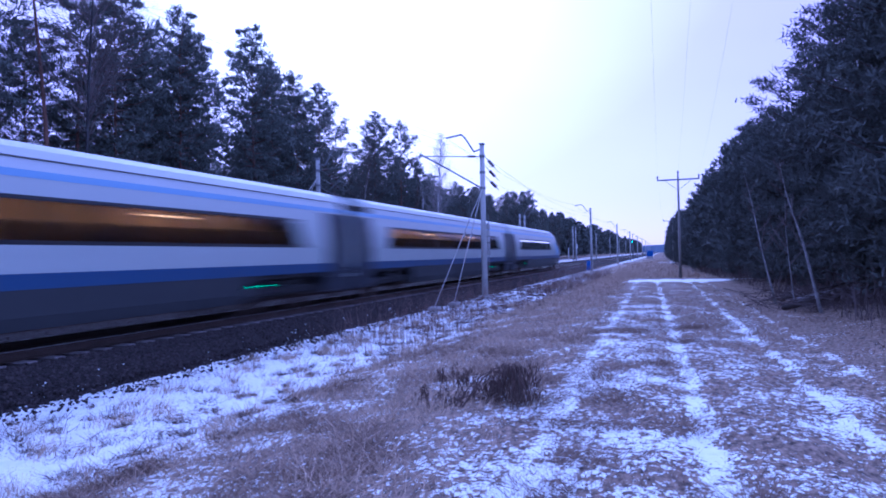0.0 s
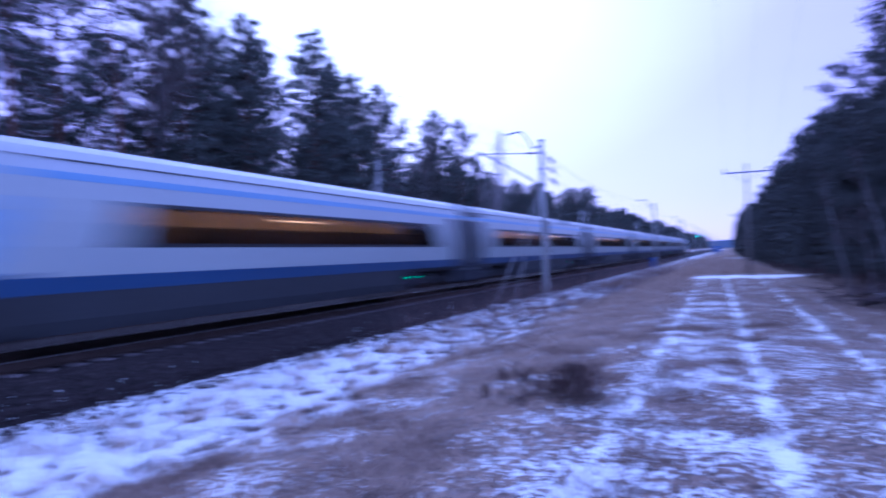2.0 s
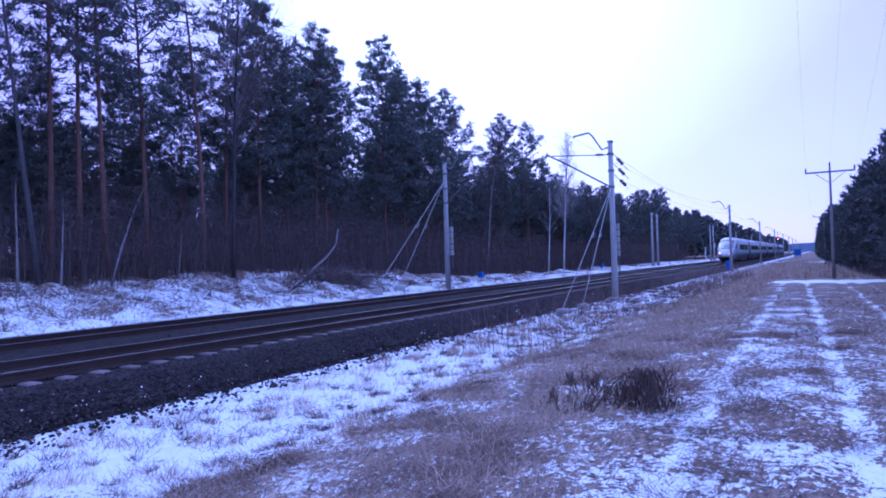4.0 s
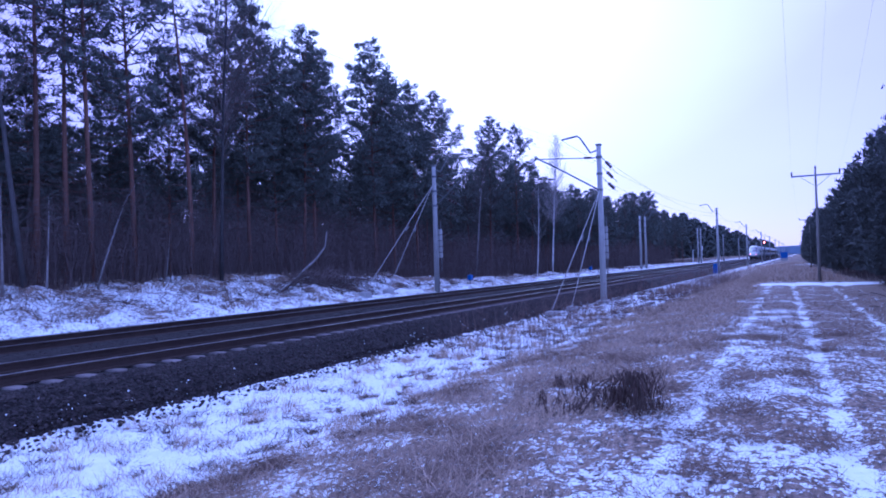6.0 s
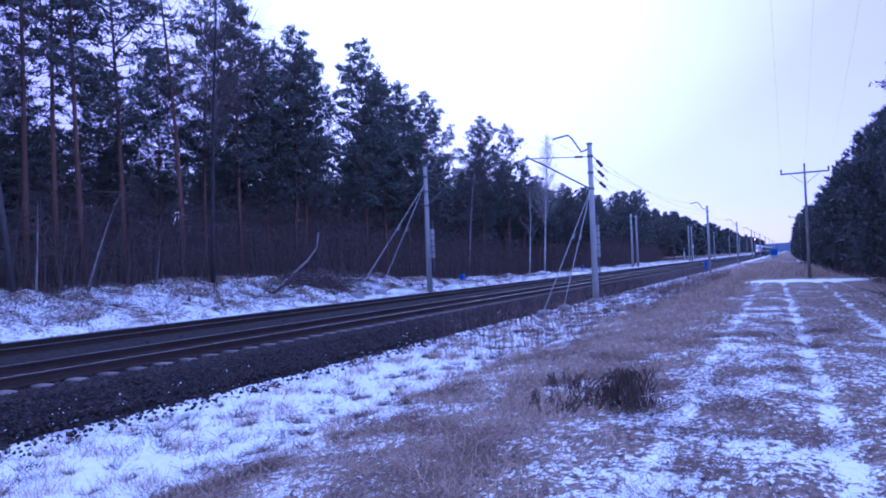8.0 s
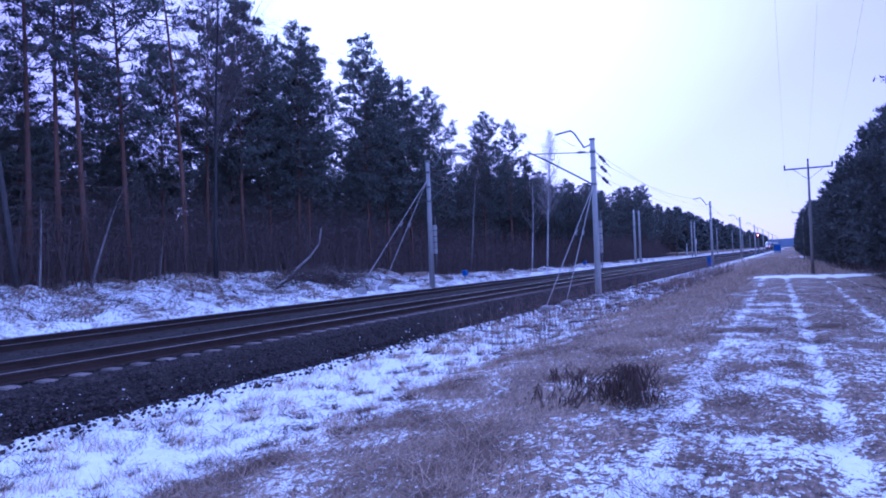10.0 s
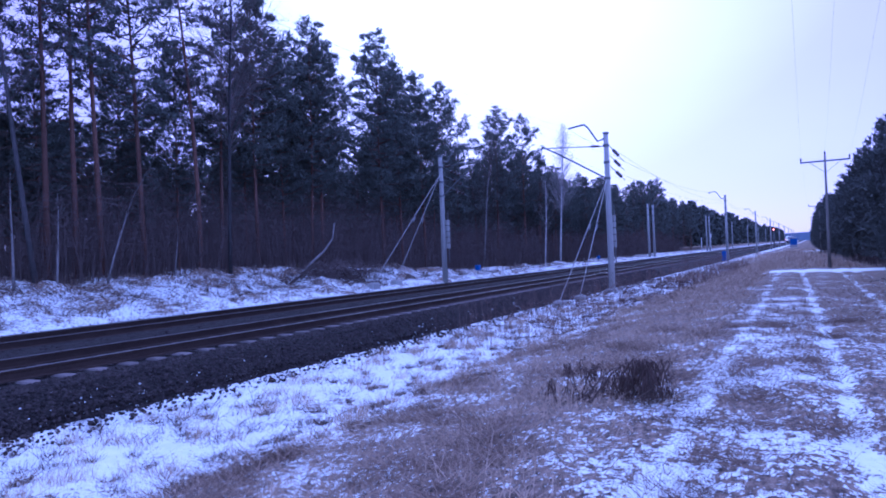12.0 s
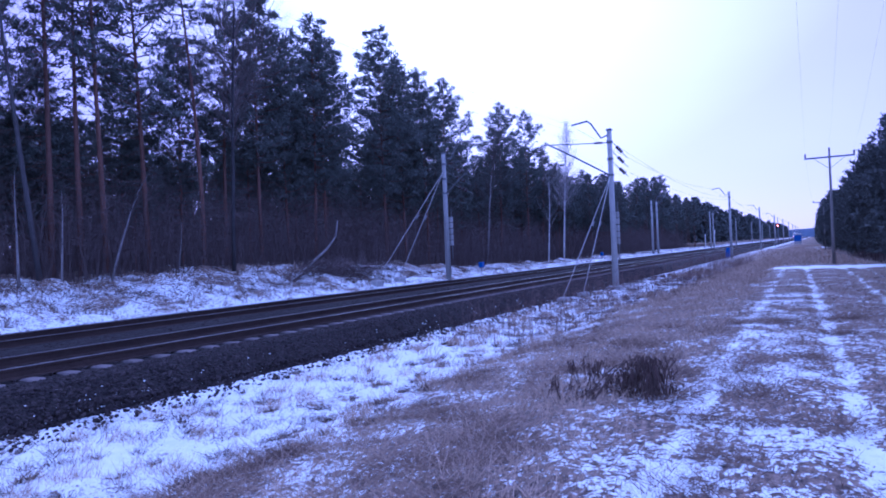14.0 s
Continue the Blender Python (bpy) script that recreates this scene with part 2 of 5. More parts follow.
CABIN = material("warm_cabin_lining", (0.72, 0.46, 0.24), 0.7, tint=(0.05, 0.035, 0.04), vary=0.6, scale=0.5, fine=6, bump=0)
SEAT = material("seat_fabric", (0.10, 0.07, 0.06), 0.9, vary=0.3, by_object=0.3)
CEILING_LIGHT = material("warm_ceiling_light", (0.9, 0.7, 0.4), 0.5, emit=(1.0, 0.50, 0.14), power=4.0, bump=0)
CABIN_LAMP = material("cabin_lamp", (0.9, 0.7, 0.4), 0.5, emit=(1.0, 0.60, 0.22), power=3.6, bump=0)
RED_LAMP = material("red_tail_lamp", (0.6, 0.05, 0.05), 0.3, emit=(1.0, 0.20, 0.20), power=9.0, bump=0)
RED_SIGNAL = material("red_signal_lens", (0.6, 0.05, 0.03), 0.3, emit=(1.0, 0.10, 0.05), power=30.0, bump=0)
GREEN_SIGNAL = material("green_signal_lens", (0.05, 0.6, 0.3), 0.3, emit=(0.15, 1.0, 0.55), power=7.0, bump=0)
GREEN_LAMP = material("green_marker_lamp", (0.05, 0.6, 0.2), 0.3, emit=(0.05, 1.0, 0.30), power=2.5, bump=0)
RED_INSULATOR = material("red_insulator", (0.42, 0.03, 0.05), 0.4, vary=0.2, bump=0.05)
BLUE_PAINT = material("bright_blue_paint", (0.03, 0.10, 0.36), 0.5, vary=0.2, bump=0.05)
WHITE_PAINT = material("white_paint", (0.7, 0.7, 0.7), 0.6, vary=0.2)
# blue-grey base colour carries the aerial haze over the far rise
HAZE_BLUE_WOODS = material("haze_blue_woods", (0.16, 0.20, 0.28), 0.95, vary=0.25, scale=0.02, fine=0.1, bump=0)


def glass_material():
    m = bpy.data.materials.new("tinted_glass")
    m.use_nodes = True
    b = m.node_tree.nodes["Principled BSDF"]
    b.inputs["Base Color"].default_value = (0.48, 0.48, 0.50, 1)
    b.inputs["Roughness"].default_value = 0.04
    b.inputs["Transmission Weight"].default_value = 1.0
    b.inputs["IOR"].default_value = 1.1
    return m


GLASS = glass_material()


# ---- mesh helpers ----
class Mesh:
    """Collects vertices and faces of one part."""

    def __init__(self):
        self.v, self.f, self.m = [], [], []

    def add(self, verts, faces, slot=0):
        k = len(self.v)
        self.v.extend(tuple(p) for p in verts)
        self.f.extend(tuple(i + k for i in face) for face in faces)
        self.m.extend([slot] * len(faces))
        return self

    def box(self, x0, x1, y0, y1, z0, z1, slot=0, bevel=0.0):
        if bevel <= 0:
            v = [(x, y, z) for z in (z0, z1) for y in (y0, y1) for x in (x0, x1)]
            return self.add(v, [(0, 2, 3, 1), (4, 5, 7, 6), (0, 1, 5, 4), (2, 6, 7, 3), (0, 4, 6, 2), (1, 3, 7, 5)], slot)
        b = bevel
        ring = [(x0 + b, y0), (x1 - b, y0), (x1, y0 + b), (x1, y1 - b), (x1 - b, y1), (x0 + b, y1), (x0, y1 - b), (x0, y0 + b)]
        cx, cy = (x0 + x1) / 2, (y0 + y1) / 2
        sx, sy = 1 - 2 * b / (x1 - x0), 1 - 2 * b / (y1 - y0)
        small = [(cx + (x - cx) * sx, cy + (y - cy) * sy) for x, y in ring]
        return self.loft([[(x, y, z0) for x, y in small], [(x, y, z0 + b) for x, y in ring], [(x, y, z1 - b) for x, y in ring], [(x, y, z1) for x, y in small]], slot)

    def loft(self, rings, slot=0, cap=True):
        n, v, f = len(rings[0]), [], []
        for r in rings:
            v.extend(r)
        for i in range(len(rings) - 1):
            for j in range(n):
                a, b = i * n + j, i * n + (j + 1) % n
                f.append((a, b, b + n, a + n))
        if cap:
            f.append(tuple(range(n - 1, -1, -1)))
            f.append(tuple(range((len(rings) - 1) * n, len(rings) * n)))
        return self.add(v, f, slot)

    def tube(self, points, radii, sides=6, slot=0, cap=True):
        rings = []
        for i, p in enumerate(points):
            p = Vector(p)
            d = (Vector(points[min(i + 1, len(points) - 1)]) - Vector(points[max(i - 1, 0)])).normalized()
            a = d.cross(Vector((0.31, 0.95, 0.1)))
            a = (a if a.length > 1e-3 else d.cross(Vector((1, 0, 0)))).normalized()
            b = d.cross(a)
            r = radii[i] if not isinstance(radii, (int, float)) else radii
            rings.append([tuple(p + (a * math.cos(q) + b * math.sin(q)) * r) for q in (2 * math.pi * k / sides for k in range(sides))])
        return self.loft(rings, slot, cap)

    def data(self, name, *materials, smooth=False):
        me = bpy.data.meshes.new(name)
        me.from_pydata(self.v, [], self.f)
        for m in materials:
            me.materials.append(m)
        if len(materials) > 1:
            me.polygons.foreach_set("material_index", self.m)
        if smooth:
            me.polygons.foreach_set("use_smooth", [True] * len(self.f))
        me.update()
        return me


def part(name, mesh, mat, parent=None, label="", smooth=False):
    mats = mat if isinstance(mat, tuple) else (mat,)
    ob = new(name, mesh.data(name, *mats, smooth=smooth))
    ob.parent = parent
    return tagged(ob, label)


def fast_mesh(name, verts, tris, mat):
    """Many small triangles at once, from arrays."""
    me = bpy.data.meshes.new(name)
    verts, tris = np.asarray(verts, np.float32).reshape(-1, 3), np.asarray(tris, np.int32).reshape(-1, 3)
    me.vertices.add(len(verts))
    me.vertices.foreach_set("co", verts.ravel())
    me.loops.add(tris.size)
    me.loops.foreach_set("vertex_index", tris.ravel())
    me.polygons.add(len(tris))
    me.polygons.foreach_set("loop_start", np.arange(0, tris.size, 3, dtype=np.int32))
    me.polygons.foreach_set("loop_total", np.full(len(tris), 3, np.int32))
    me.materials.append(mat)
    me.update(calc_edges=True)
    return me


def spikes(base, tip, width, rng):
    """A thin blade from each base to each tip: arrays of vertices and triangles."""
    base, tip = np.asarray(base, float), np.asarray(tip, float)
    d = tip - base
    side = np.cross(d, rng.normal(size=d.shape))
    side /= np.linalg.norm(side, axis=1, keepdims=True) + 1e-9
    w = np.asarray(width, float).reshape(-1, 1) if np.ndim(width) else width
    v = np.stack([base - side * w / 2, base + side * w / 2, tip], 1)
    return v.reshape(-1, 3), np.arange(len(base) * 3).reshape(-1, 3)


# ---- ground ----
RAIL_Z, TRACK_1, TRACK_2 = 0.11, -11.95, -16.5
PROFILE_X = (-400, -60, -30, -26, -24, -21.5, -19.3, -18.2, -9.7, -9.0, -7.6, -6.2, -5.0, -3.6, -2.2, -1.2, 3.4, 5, 8, 60, 400)
PROFILE_Z = (1.2, 1.2, 1.25, 1.25, 1.0, 0.35, 0.05, -0.55, -0.62, -0.66, -0.74, -0.70, -0.45, -0.22, -0.06, 0.0, 0.0, 0.1, 0.25, 0.4, 0.4)


def ground_height(x, y):
    z = np.interp(x, PROFILE_X, PROFILE_Z)
    bank = np.interp(y, (-60, 34, 52, 90), (1, 1, 0.12, 0.1))
    z = np.where(np.asarray(x) < -19.3, 0.05 + (z - 0.05) * bank, z)
    far = np.interp(y, (-50, 40, 90, 200), (0, 0, -0.45, -0.35))
    return z + np.where(np.asarray(x) > -9.8, far * np.interp(x, (-9.8, -4), (0.15, 1)), 0)


def relief(x, y):
    """Ground with its lumps."""
    z = float(ground_height(x, y))
    if -9.6 < x < 12 or -40 < x < -19.4:
        k = 0.35 if -1.6 < x < 3.2 else 1.0
        z += k * (0.10 * noise.noise(Vector((x * 0.7, y * 0.7, 0))) + 0.05 * noise.noise(Vector((x * 2.3, y * 2.3, 5))))
        if x < -19.4:
            z += 0.46 * noise.noise(Vector((x * 0.45, y * 0.45, 9))) + 0.2 * noise.noise(Vector((x * 1.6, y * 1.6, 2)))
        for x0, s in ((0.48, -0.024), (1.55, -0.012), (2.3, -0.012)):
            z -= 0.05 * math.exp(-((x - x0 - s * y) / 0.16) ** 2)
    return z


def on_ground(x, y):
    return np.array([relief(a, b) for a, b in zip(x, y)])


def build_ground():
    xs = np.concatenate([np.array([-2500, -1200, -600, -300, -150, -90, -60, -50]), np.arange(-44, -26, 1.0), np.arange(-26, -18, 0.4), np.arange(-18, -9.8, 1.2),
                         np.arange(-9.8, 5.0, 0.14), np.arange(5, 16, 0.7), np.array([18, 22, 30, 45, 70, 120, 300, 600, 1200, 2500])])
    ys = np.concatenate([np.array([-2500, -600, -200, -80, -40, -20, -10, -5, -2, 0, 1.5]), np.arange(2.5, 14, 0.12), np.arange(14, 30, 0.25), np.arange(30, 70, 0.8),
                         np.arange(70, 160, 3.0), np.array([170, 190, 220, 260, 320, 400, 500, 700, 1000, 1600, 3000])])
    v = [(x, y, relief(x, y)) for y in ys for x in xs]
    n = len(xs)
    f = [(j * n + i, j * n + i + 1, (j + 1) * n + i + 1, (j + 1) * n + i) for j in range(len(ys) - 1) for i in range(n - 1)]
    me = bpy.data.meshes.new("ground")
    me.from_pydata(v, [], f)
    me.materials.append(GROUND)
    me.polygons.foreach_set("use_smooth", [True] * len(f))
    tagged(new("ground", me), "snow-dusted ground with dead brown grass beside the railway", "ground", kind="structure")


build_ground()


def stones(p, r, rng):
    """Angular crushed stones, one at each point: arrays of vertices and triangles."""
    n = len(p)
    octa = np.array([(1, 0, 0), (0, 1, 0), (-1, 0, 0), (0, -1, 0), (0, 0, 1), (0, 0, -1)], float)
    pts = octa[None] * (0.6 + 0.7 * rng.random((n, 6, 1))) * r[:, None, None]
    tilt = np.linalg.qr(rng.normal(size=(n, 3, 3)))[0]
    q = np.einsum("nij,nkj->nki", tilt, pts) * (1, 1, 0.8) + p[:, None]
    faces = np.array([(0, 1, 4), (1, 2, 4), (2, 3, 4), (3, 0, 4), (1, 0, 5), (2, 1, 5), (3, 2, 5), (0, 3, 5)])
    return q.reshape(-1, 3), (faces[None] + (np.arange(n) * 6)[:, None, None]).reshape(-1, 3)


def toe(y):
    """The uneven foot of the ballast slope."""
    return -9.72 + 0.20 * noise.noise(Vector((0.0, y * 0.55, 3.0))) + 0.12 * noise.noise(Vector((0.0, y * 2.1, 7.0)))


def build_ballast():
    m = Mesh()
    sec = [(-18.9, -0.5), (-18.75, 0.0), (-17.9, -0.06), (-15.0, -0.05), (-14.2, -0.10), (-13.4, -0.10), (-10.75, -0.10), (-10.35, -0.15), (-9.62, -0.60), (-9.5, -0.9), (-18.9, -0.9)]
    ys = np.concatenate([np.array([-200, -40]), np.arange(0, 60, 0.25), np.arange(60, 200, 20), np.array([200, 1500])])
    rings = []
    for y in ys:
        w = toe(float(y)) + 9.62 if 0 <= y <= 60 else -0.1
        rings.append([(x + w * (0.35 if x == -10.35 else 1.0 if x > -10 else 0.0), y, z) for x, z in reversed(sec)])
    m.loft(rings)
    tagged(part("ballast_bed", m, SHADED_BALLAST_BED), "crushed-stone ballast bed under two railway tracks, painted dark as shade between stones", "ballast", kind="structure")
    rng = np.random.default_rng(3)

    def bed(x):
        return np.interp(x, [s[0] for s in sec[:9]], [s[1] for s in sec[:9]])
    n = 26000
    y = 2.5 + 50 * rng.random(n) ** 1.45
    x = -10.82 + 1.25 * rng.random(n)
    k = int(n * 0.22)
    x[:k] = np.where(rng.random(k) < 0.55, -10.9 - 2.1 * rng.random(k), -13.2 - 2.2 * rng.random(k))
    z = bed(x) - 0.004
    shift = np.array([toe(a) + 9.62 for a in y]) * np.interp(x, (-10.75, -10.35, -9.62), (0, 0.35, 1.0))
    p = np.stack([x + shift, y, z], 1)
    r = 0.022 + 0.030 * rng.random(n) ** 1.5
    v, t = stones(p, r, rng)
    # stones rolled out over the snow at the foot
    n2 = 5200
    y2 = 2.5 + 45 * rng.random(n2) ** 1.4
    x2 = np.array([toe(a) for a in y2]) - 0.10 + 0.95 * rng.random(n2) ** 2.6
    z2 = np.maximum(bed(np.minimum(x2, -9.62)), on_ground(x2, y2)) + 0.006
    v2, t2 = stones(np.stack([x2, y2, z2], 1), 0.016 + 0.034 * rng.random(n2) ** 1.6, rng)
    ob = new("ballast_stones", fast_mesh("ballast_stones", np.concatenate([v, v2]), np.concatenate([t, t2 + len(v)]), BALLAST))
    tagged(ob, "loose dark ballast stones beside the sleepers", "ballast stones", kind="stuff")
    # crumbs of snow caught between the lower stones
    n3 = 420
    y3 = 2.5 + 40 * rng.random(n3) ** 1.4
    x3 = np.array([toe(a) for a in y3]) - 0.55 * rng.random(n3) ** 2.4
    v3, t3 = stones(np.stack([x3, y3, bed(x3 + 0.1) + 0.018], 1), 0.009 + 0.020 * rng.random(n3) ** 2, rng)
    tagged(new("snow_crumbs", fast_mesh("snow_crumbs", v3, t3, SNOW)), "crumbs of snow caught in the ballast slope", "snow", kind="stuff")


build_ballast()

# ---- tracks ----
RAIL_SECTION = [(-0.075, -0.172), (0.075, -0.172), (0.075, -0.160), (0.012, -0.140), (0.010, -0.045), (0.036, -0.035), (0.036, -0.006), (0.028, 0.0), (-0.028, 0.0), (-0.036, -0.006), (-0.036, -0.035), (-0.010, -0.045), (-0.012, -0.140), (-0.075, -0.160)]


def build_track(name, axis, label):
    track = tagged(new(name), label, "railway track", kind="structure")
    for dx in (-0.7535, 0.7535):
        m = Mesh().loft([[(axis + dx + a, y, RAIL_Z + b) for a, b in RAIL_SECTION] for y in (-150, 0, 40, 150, 1500)])
        rail = part("rail", m, RAIL, track, "brown rusty steel rail")
        head = Mesh().box(axis + dx - 0.030, axis + dx + 0.030, -150, 1500, RAIL_Z - 0.001, RAIL_Z + 0.004)
        part("rail_head", head, RAIL_TOP, rail, "polished running surface")
    return track


track_near = build_track("railway_track", TRACK_1, "running track with rusty rails on concrete sleepers")
track_far = build_track("railway_track", TRACK_2, "second railway track with dark rusty rails")


def sleeper_mesh():
    m = Mesh()
    prof = [(-0.13, -0.20), (0.13, -0.20), (0.115, -0.03), (0.10, 0.0), (-0.10, 0.0), (-0.115, -0.03)]
    rings = []
    for x, dz in ((-1.14, -0.02), (-1.11, 0.0), (-0.95, 0.0), (-0.5, 0.0), (0, -0.05), (0.5, 0.0), (0.95, 0.0), (1.11, 0.0), (1.14, -0.02)):
        rings.append([(x, a, b + (dz if b > -0.1 else 0)) for a, b in prof])
    return m.loft(rings).data("sleeper", SLEEPER)


SLEEPER_MESH = sleeper_mesh()

# ---- railway masts, guys and overhead line ----
MAST_X, MAST_TOP = -9.25, 7.6


def mast_arm(mast, side, top, tall):
    """The bracket that holds the wires over the track: a raked tube, a tie and a registration arm."""
    m = Mesh()
    m.tube([(0.10 * side, 0, top - 0.25), (0.45 * side, 0, top - 0.35), (0.95 * side, 0, top + 0.45), (1.15 * side, 0, top + 0.62), (2.0 * side, 0, top + 0.5)], 0.05, 6)
    part("bracket", m, STEEL, mast, "raked steel tube bracket")
    if tall:
        t = Mesh().tube([(0.05 * side, 0, top - 2.35), (2.3 * side, -0.7, top - 0.95), (3.2 * side, -1.0, top - 0.45)], 0.045, 6)
        part("cantilever", t, STEEL, mast, "slanting cantilever tube")
        part("tie_rod", Mesh().tube([(0, 0, top - 0.65), (3.1 * side, -0.95, top - 0.55)], 0.028, 5), STEEL, mast)
        part("insulator", Mesh().tube([(0.35 * side, -0.1, top - 0.63), (0.75 * side, -0.22, top - 0.62)], [0.06, 0.06], 8), INSULATOR, mast)


def build_mast(x, y, base, top, side, anchor):
    """A tapered round concrete mast on a foundation block; anchor masts carry guys and tension weights."""
    mast = tagged(new("overhead_line_mast"), "grey concrete railway mast with steel brackets and insulators" if not anchor else "grey concrete anchor mast with guy wires and hanging tension weights", "mast", "overhead line masts")
    mast.matrix_basis = pose(x, y, 0)
    part("shaft", Mesh().tube([(0, 0, base - 0.2), (0, 0, (base + top) / 2), (0, 0, top)], [0.17, 0.145, 0.12], 12), CONCRETE, mast, smooth=True)
    part("foundation", Mesh().box(-0.32, 0.32, -0.32, 0.32, base - 0.9, base - 0.16, bevel=0.05), CONCRETE, mast)
    part("cap", Mesh().box(-0.14, 0.14, -0.14, 0.14, top - 0.02, top + 0.08, bevel=0.02), STEEL, mast)
    for z in (top - 0.62, top - 1.5, top - 2.35):
        part("clamp", Mesh().tube([(0, 0, z - 0.06), (0, 0, z + 0.06)], [0.165, 0.165], 12), STEEL, mast)
    mast_arm(mast, side, top, anchor)
    if anchor:
        part("weight_guide", Mesh().box(0.16, 0.20, 0.30, 0.34, base + 1.2, base + 4.2), STEEL, mast)
        for k, z in enumerate((base + 2.0, base + 2.35, base + 2.7, base + 3.05, base + 3.4)):
            part("tension_weight", Mesh().tube([(0.10, 0.34, z), (0.10, 0.34, z + 0.30)], [0.15, 0.15], 10), CONCRETE, mast)
        for dz in (0.55, 1.05, 1.60):
            string = part("insulator_string", Mesh().tube([(0.05, 0.1, top - dz), (0.05, 3.6, top - dz - 0.55)], 0.018, 5), STEEL, mast, "steel link with dark insulators")
            y0 = 1.3 + 0.5 * (dz - 0.55)
            for k in range(3):
                y = y0 + 0.42 * k
                z = top - dz - 0.157 * (y - 0.1)
                part("insulator_disc", Mesh().tube([(0.05, y, z), (0.05, y + 0.05, z - 0.01), (0.05, y + 0.15, z - 0.02)], [0.04, 0.10, 0.04], 8), INSULATOR, string)
    return mast


MASTS = [(MAST_X, 35.6, -0.35, 7.62, -1, True), (-19.2, 35.7, 0.0, 7.45, 1, True), (MAST_X, 91.9, -0.6, 7.5, -1, False), (MAST_X, 144, -0.6, 7.4, -1, False)]
MASTS += [(-19.6, 96, 0.1, 7.4, 1, False), (-19.6, 99.5, 0.1, 7.4, 1, False), (-19.6, 155, 0.1, 7.6, 1, False), (-19.6, 160, 0.1, 7.6, 1, False)]
MASTS += [(MAST_X, 144 + 54 * k, -0.6, 7.4, -1, False) for k in range(1, 7)] + [(-19.6, 155 + 54 * k, 0.1, 7.4, 1, False) for k in range(1, 6)]
for spec in MASTS:
    build_mast(*spec)


def guy(x, y, top, ground_y, ground_x, gz, both):
    """Two stays from the mast's shoulder down to concrete anchor blocks."""
    for k, (gx, gy) in enumerate(both):
        g = tagged(new("guy_wire"), "pale steel guy wire anchoring the railway mast to a concrete block", "guy wire", "mast guy wires")
        part("cable", Mesh().tube([(x, y - 0.1, top), (gx, gy, gz + 0.25)], 0.022, 5), CONCRETE, g, "pale weathered stay rod")
        part("turnbuckle", Mesh().tube([(x + (gx - x) * 0.42, y + (gy - y) * 0.42, top + (gz - top) * 0.42), (x + (gx - x) * 0.46, y + (gy - y) * 0.46, top + (gz - top) * 0.46)], 0.05, 6), STEEL, g)
        part("anchor_block", Mesh().box(gx - 0.22, gx + 0.22, gy - 0.3, gy + 0.3, gz - 0.5, gz + 0.24, bevel=0.05), CONCRETE, g, "half-buried concrete anchor block")


guy(MAST_X, 35.6, 5.25, 0, 0, -0.68, [(-9.2, 27.0), (-9.2, 29.8)])
guy(-19.2, 35.7, 6.4, 0, 0, 0.12, [(-19.5, 28.6), (-19.9, 31.4)])


def build_wires():
    def sag(a, b, drop, n=10):
        a, b = Vector(a), Vector(b)
        return [tuple(a.lerp(b, i / n) - Vector((0, 0, drop * 4 * (i / n) * (1 - i / n)))) for i in range(n + 1)]
    for axis, ys in ((TRACK_1, (-20, 35.6, 91.9, 144, 198, 252, 306)), (TRACK_2, (-20, 35.7, 96, 155, 209, 263, 317))):
        cat = tagged(new("overhead_wire"), "thin overhead contact and carrier wires above the track", "overhead wire", "overhead wires")
        for a, b in zip(ys, ys[1:]):
            part("carrier_wire", Mesh().tube(sag((axis, a, RAIL_Z + 7.0), (axis, b, RAIL_Z + 7.0), 0.8), 0.0025, 4), WIRE, cat)
            part("contact_wire", Mesh().tube(sag((axis + 0.15, a, RAIL_Z + 5.6), (axis + 0.15, b, RAIL_Z + 5.6), 0.05), 0.0025, 4), WIRE, cat)
    feeder = tagged(new("feeder_wire"), "thin grey feeder wire strung along the mast tops", "wire")
    for a, b in zip((-30, 35.6, 91.9, 144, 198), (35.6, 91.9, 144, 198, 252)):
        part("wire", Mesh().tube(sag((MAST_X + 0.1, a, 7.0), (MAST_X + 0.1, b, 7.0), 0.9), 0.003 if a < 0 else 0.007, 4), WIRE, feeder)
        part("wire", Mesh().tube(sag((MAST_X + 0.05, a, 5.8), (MAST_X + 0.05, b, 6.6), 0.6), 0.003 if a < 0 else 0.007, 4), WIRE, feeder)
        part("wire", Mesh().tube(sag((MAST_X - 2.0, a, 8.1), (MAST_X - 2.0, b, 8.1), 0.7), 0.005 if a < 0 else 0.008, 4), WIRE, feeder)


build_wires()


def build_power_pole(x, y, base, top, half):
    pole = tagged(new("power_pole"), "grey power-line pole with a wide crossarm and three pin insulators", "power pole", "power poles")
    pole.matrix_basis = pose(x, y, 0)
    part("shaft", Mesh().tube([(0, 0, base - 0.3), (0, 0, base + 2.0), (0, 0, top)], [0.10, 0.09, 0.055], 10), WOOD_POLE, pole, smooth=True)
    part("crossarm", Mesh().box(-half, half, -0.05, 0.05, top - 0.39, top - 0.30, bevel=0.01), STEEL, pole)
    for s in (-1, 1):
        part("brace", Mesh().tube([(s * half * 0.6, 0, top - 0.4), (0.05 * s, 0, top - 1.0)], 0.014, 5), STEEL, pole)
        part("pin_insulator", Mesh().tube([(s * (half - 0.05), 0, top - 0.30), (s * (half - 0.05), 0, top - 0.18), (s * (half - 0.05), 0, top - 0.06)], [0.03, 0.06, 0.03], 8), INSULATOR, pole)
    part("pin_insulator", Mesh().tube([(0, 0, top), (0, 0, top + 0.1), (0, 0, top + 0.22)], [0.03, 0.06, 0.03], 8), INSULATOR, pole)


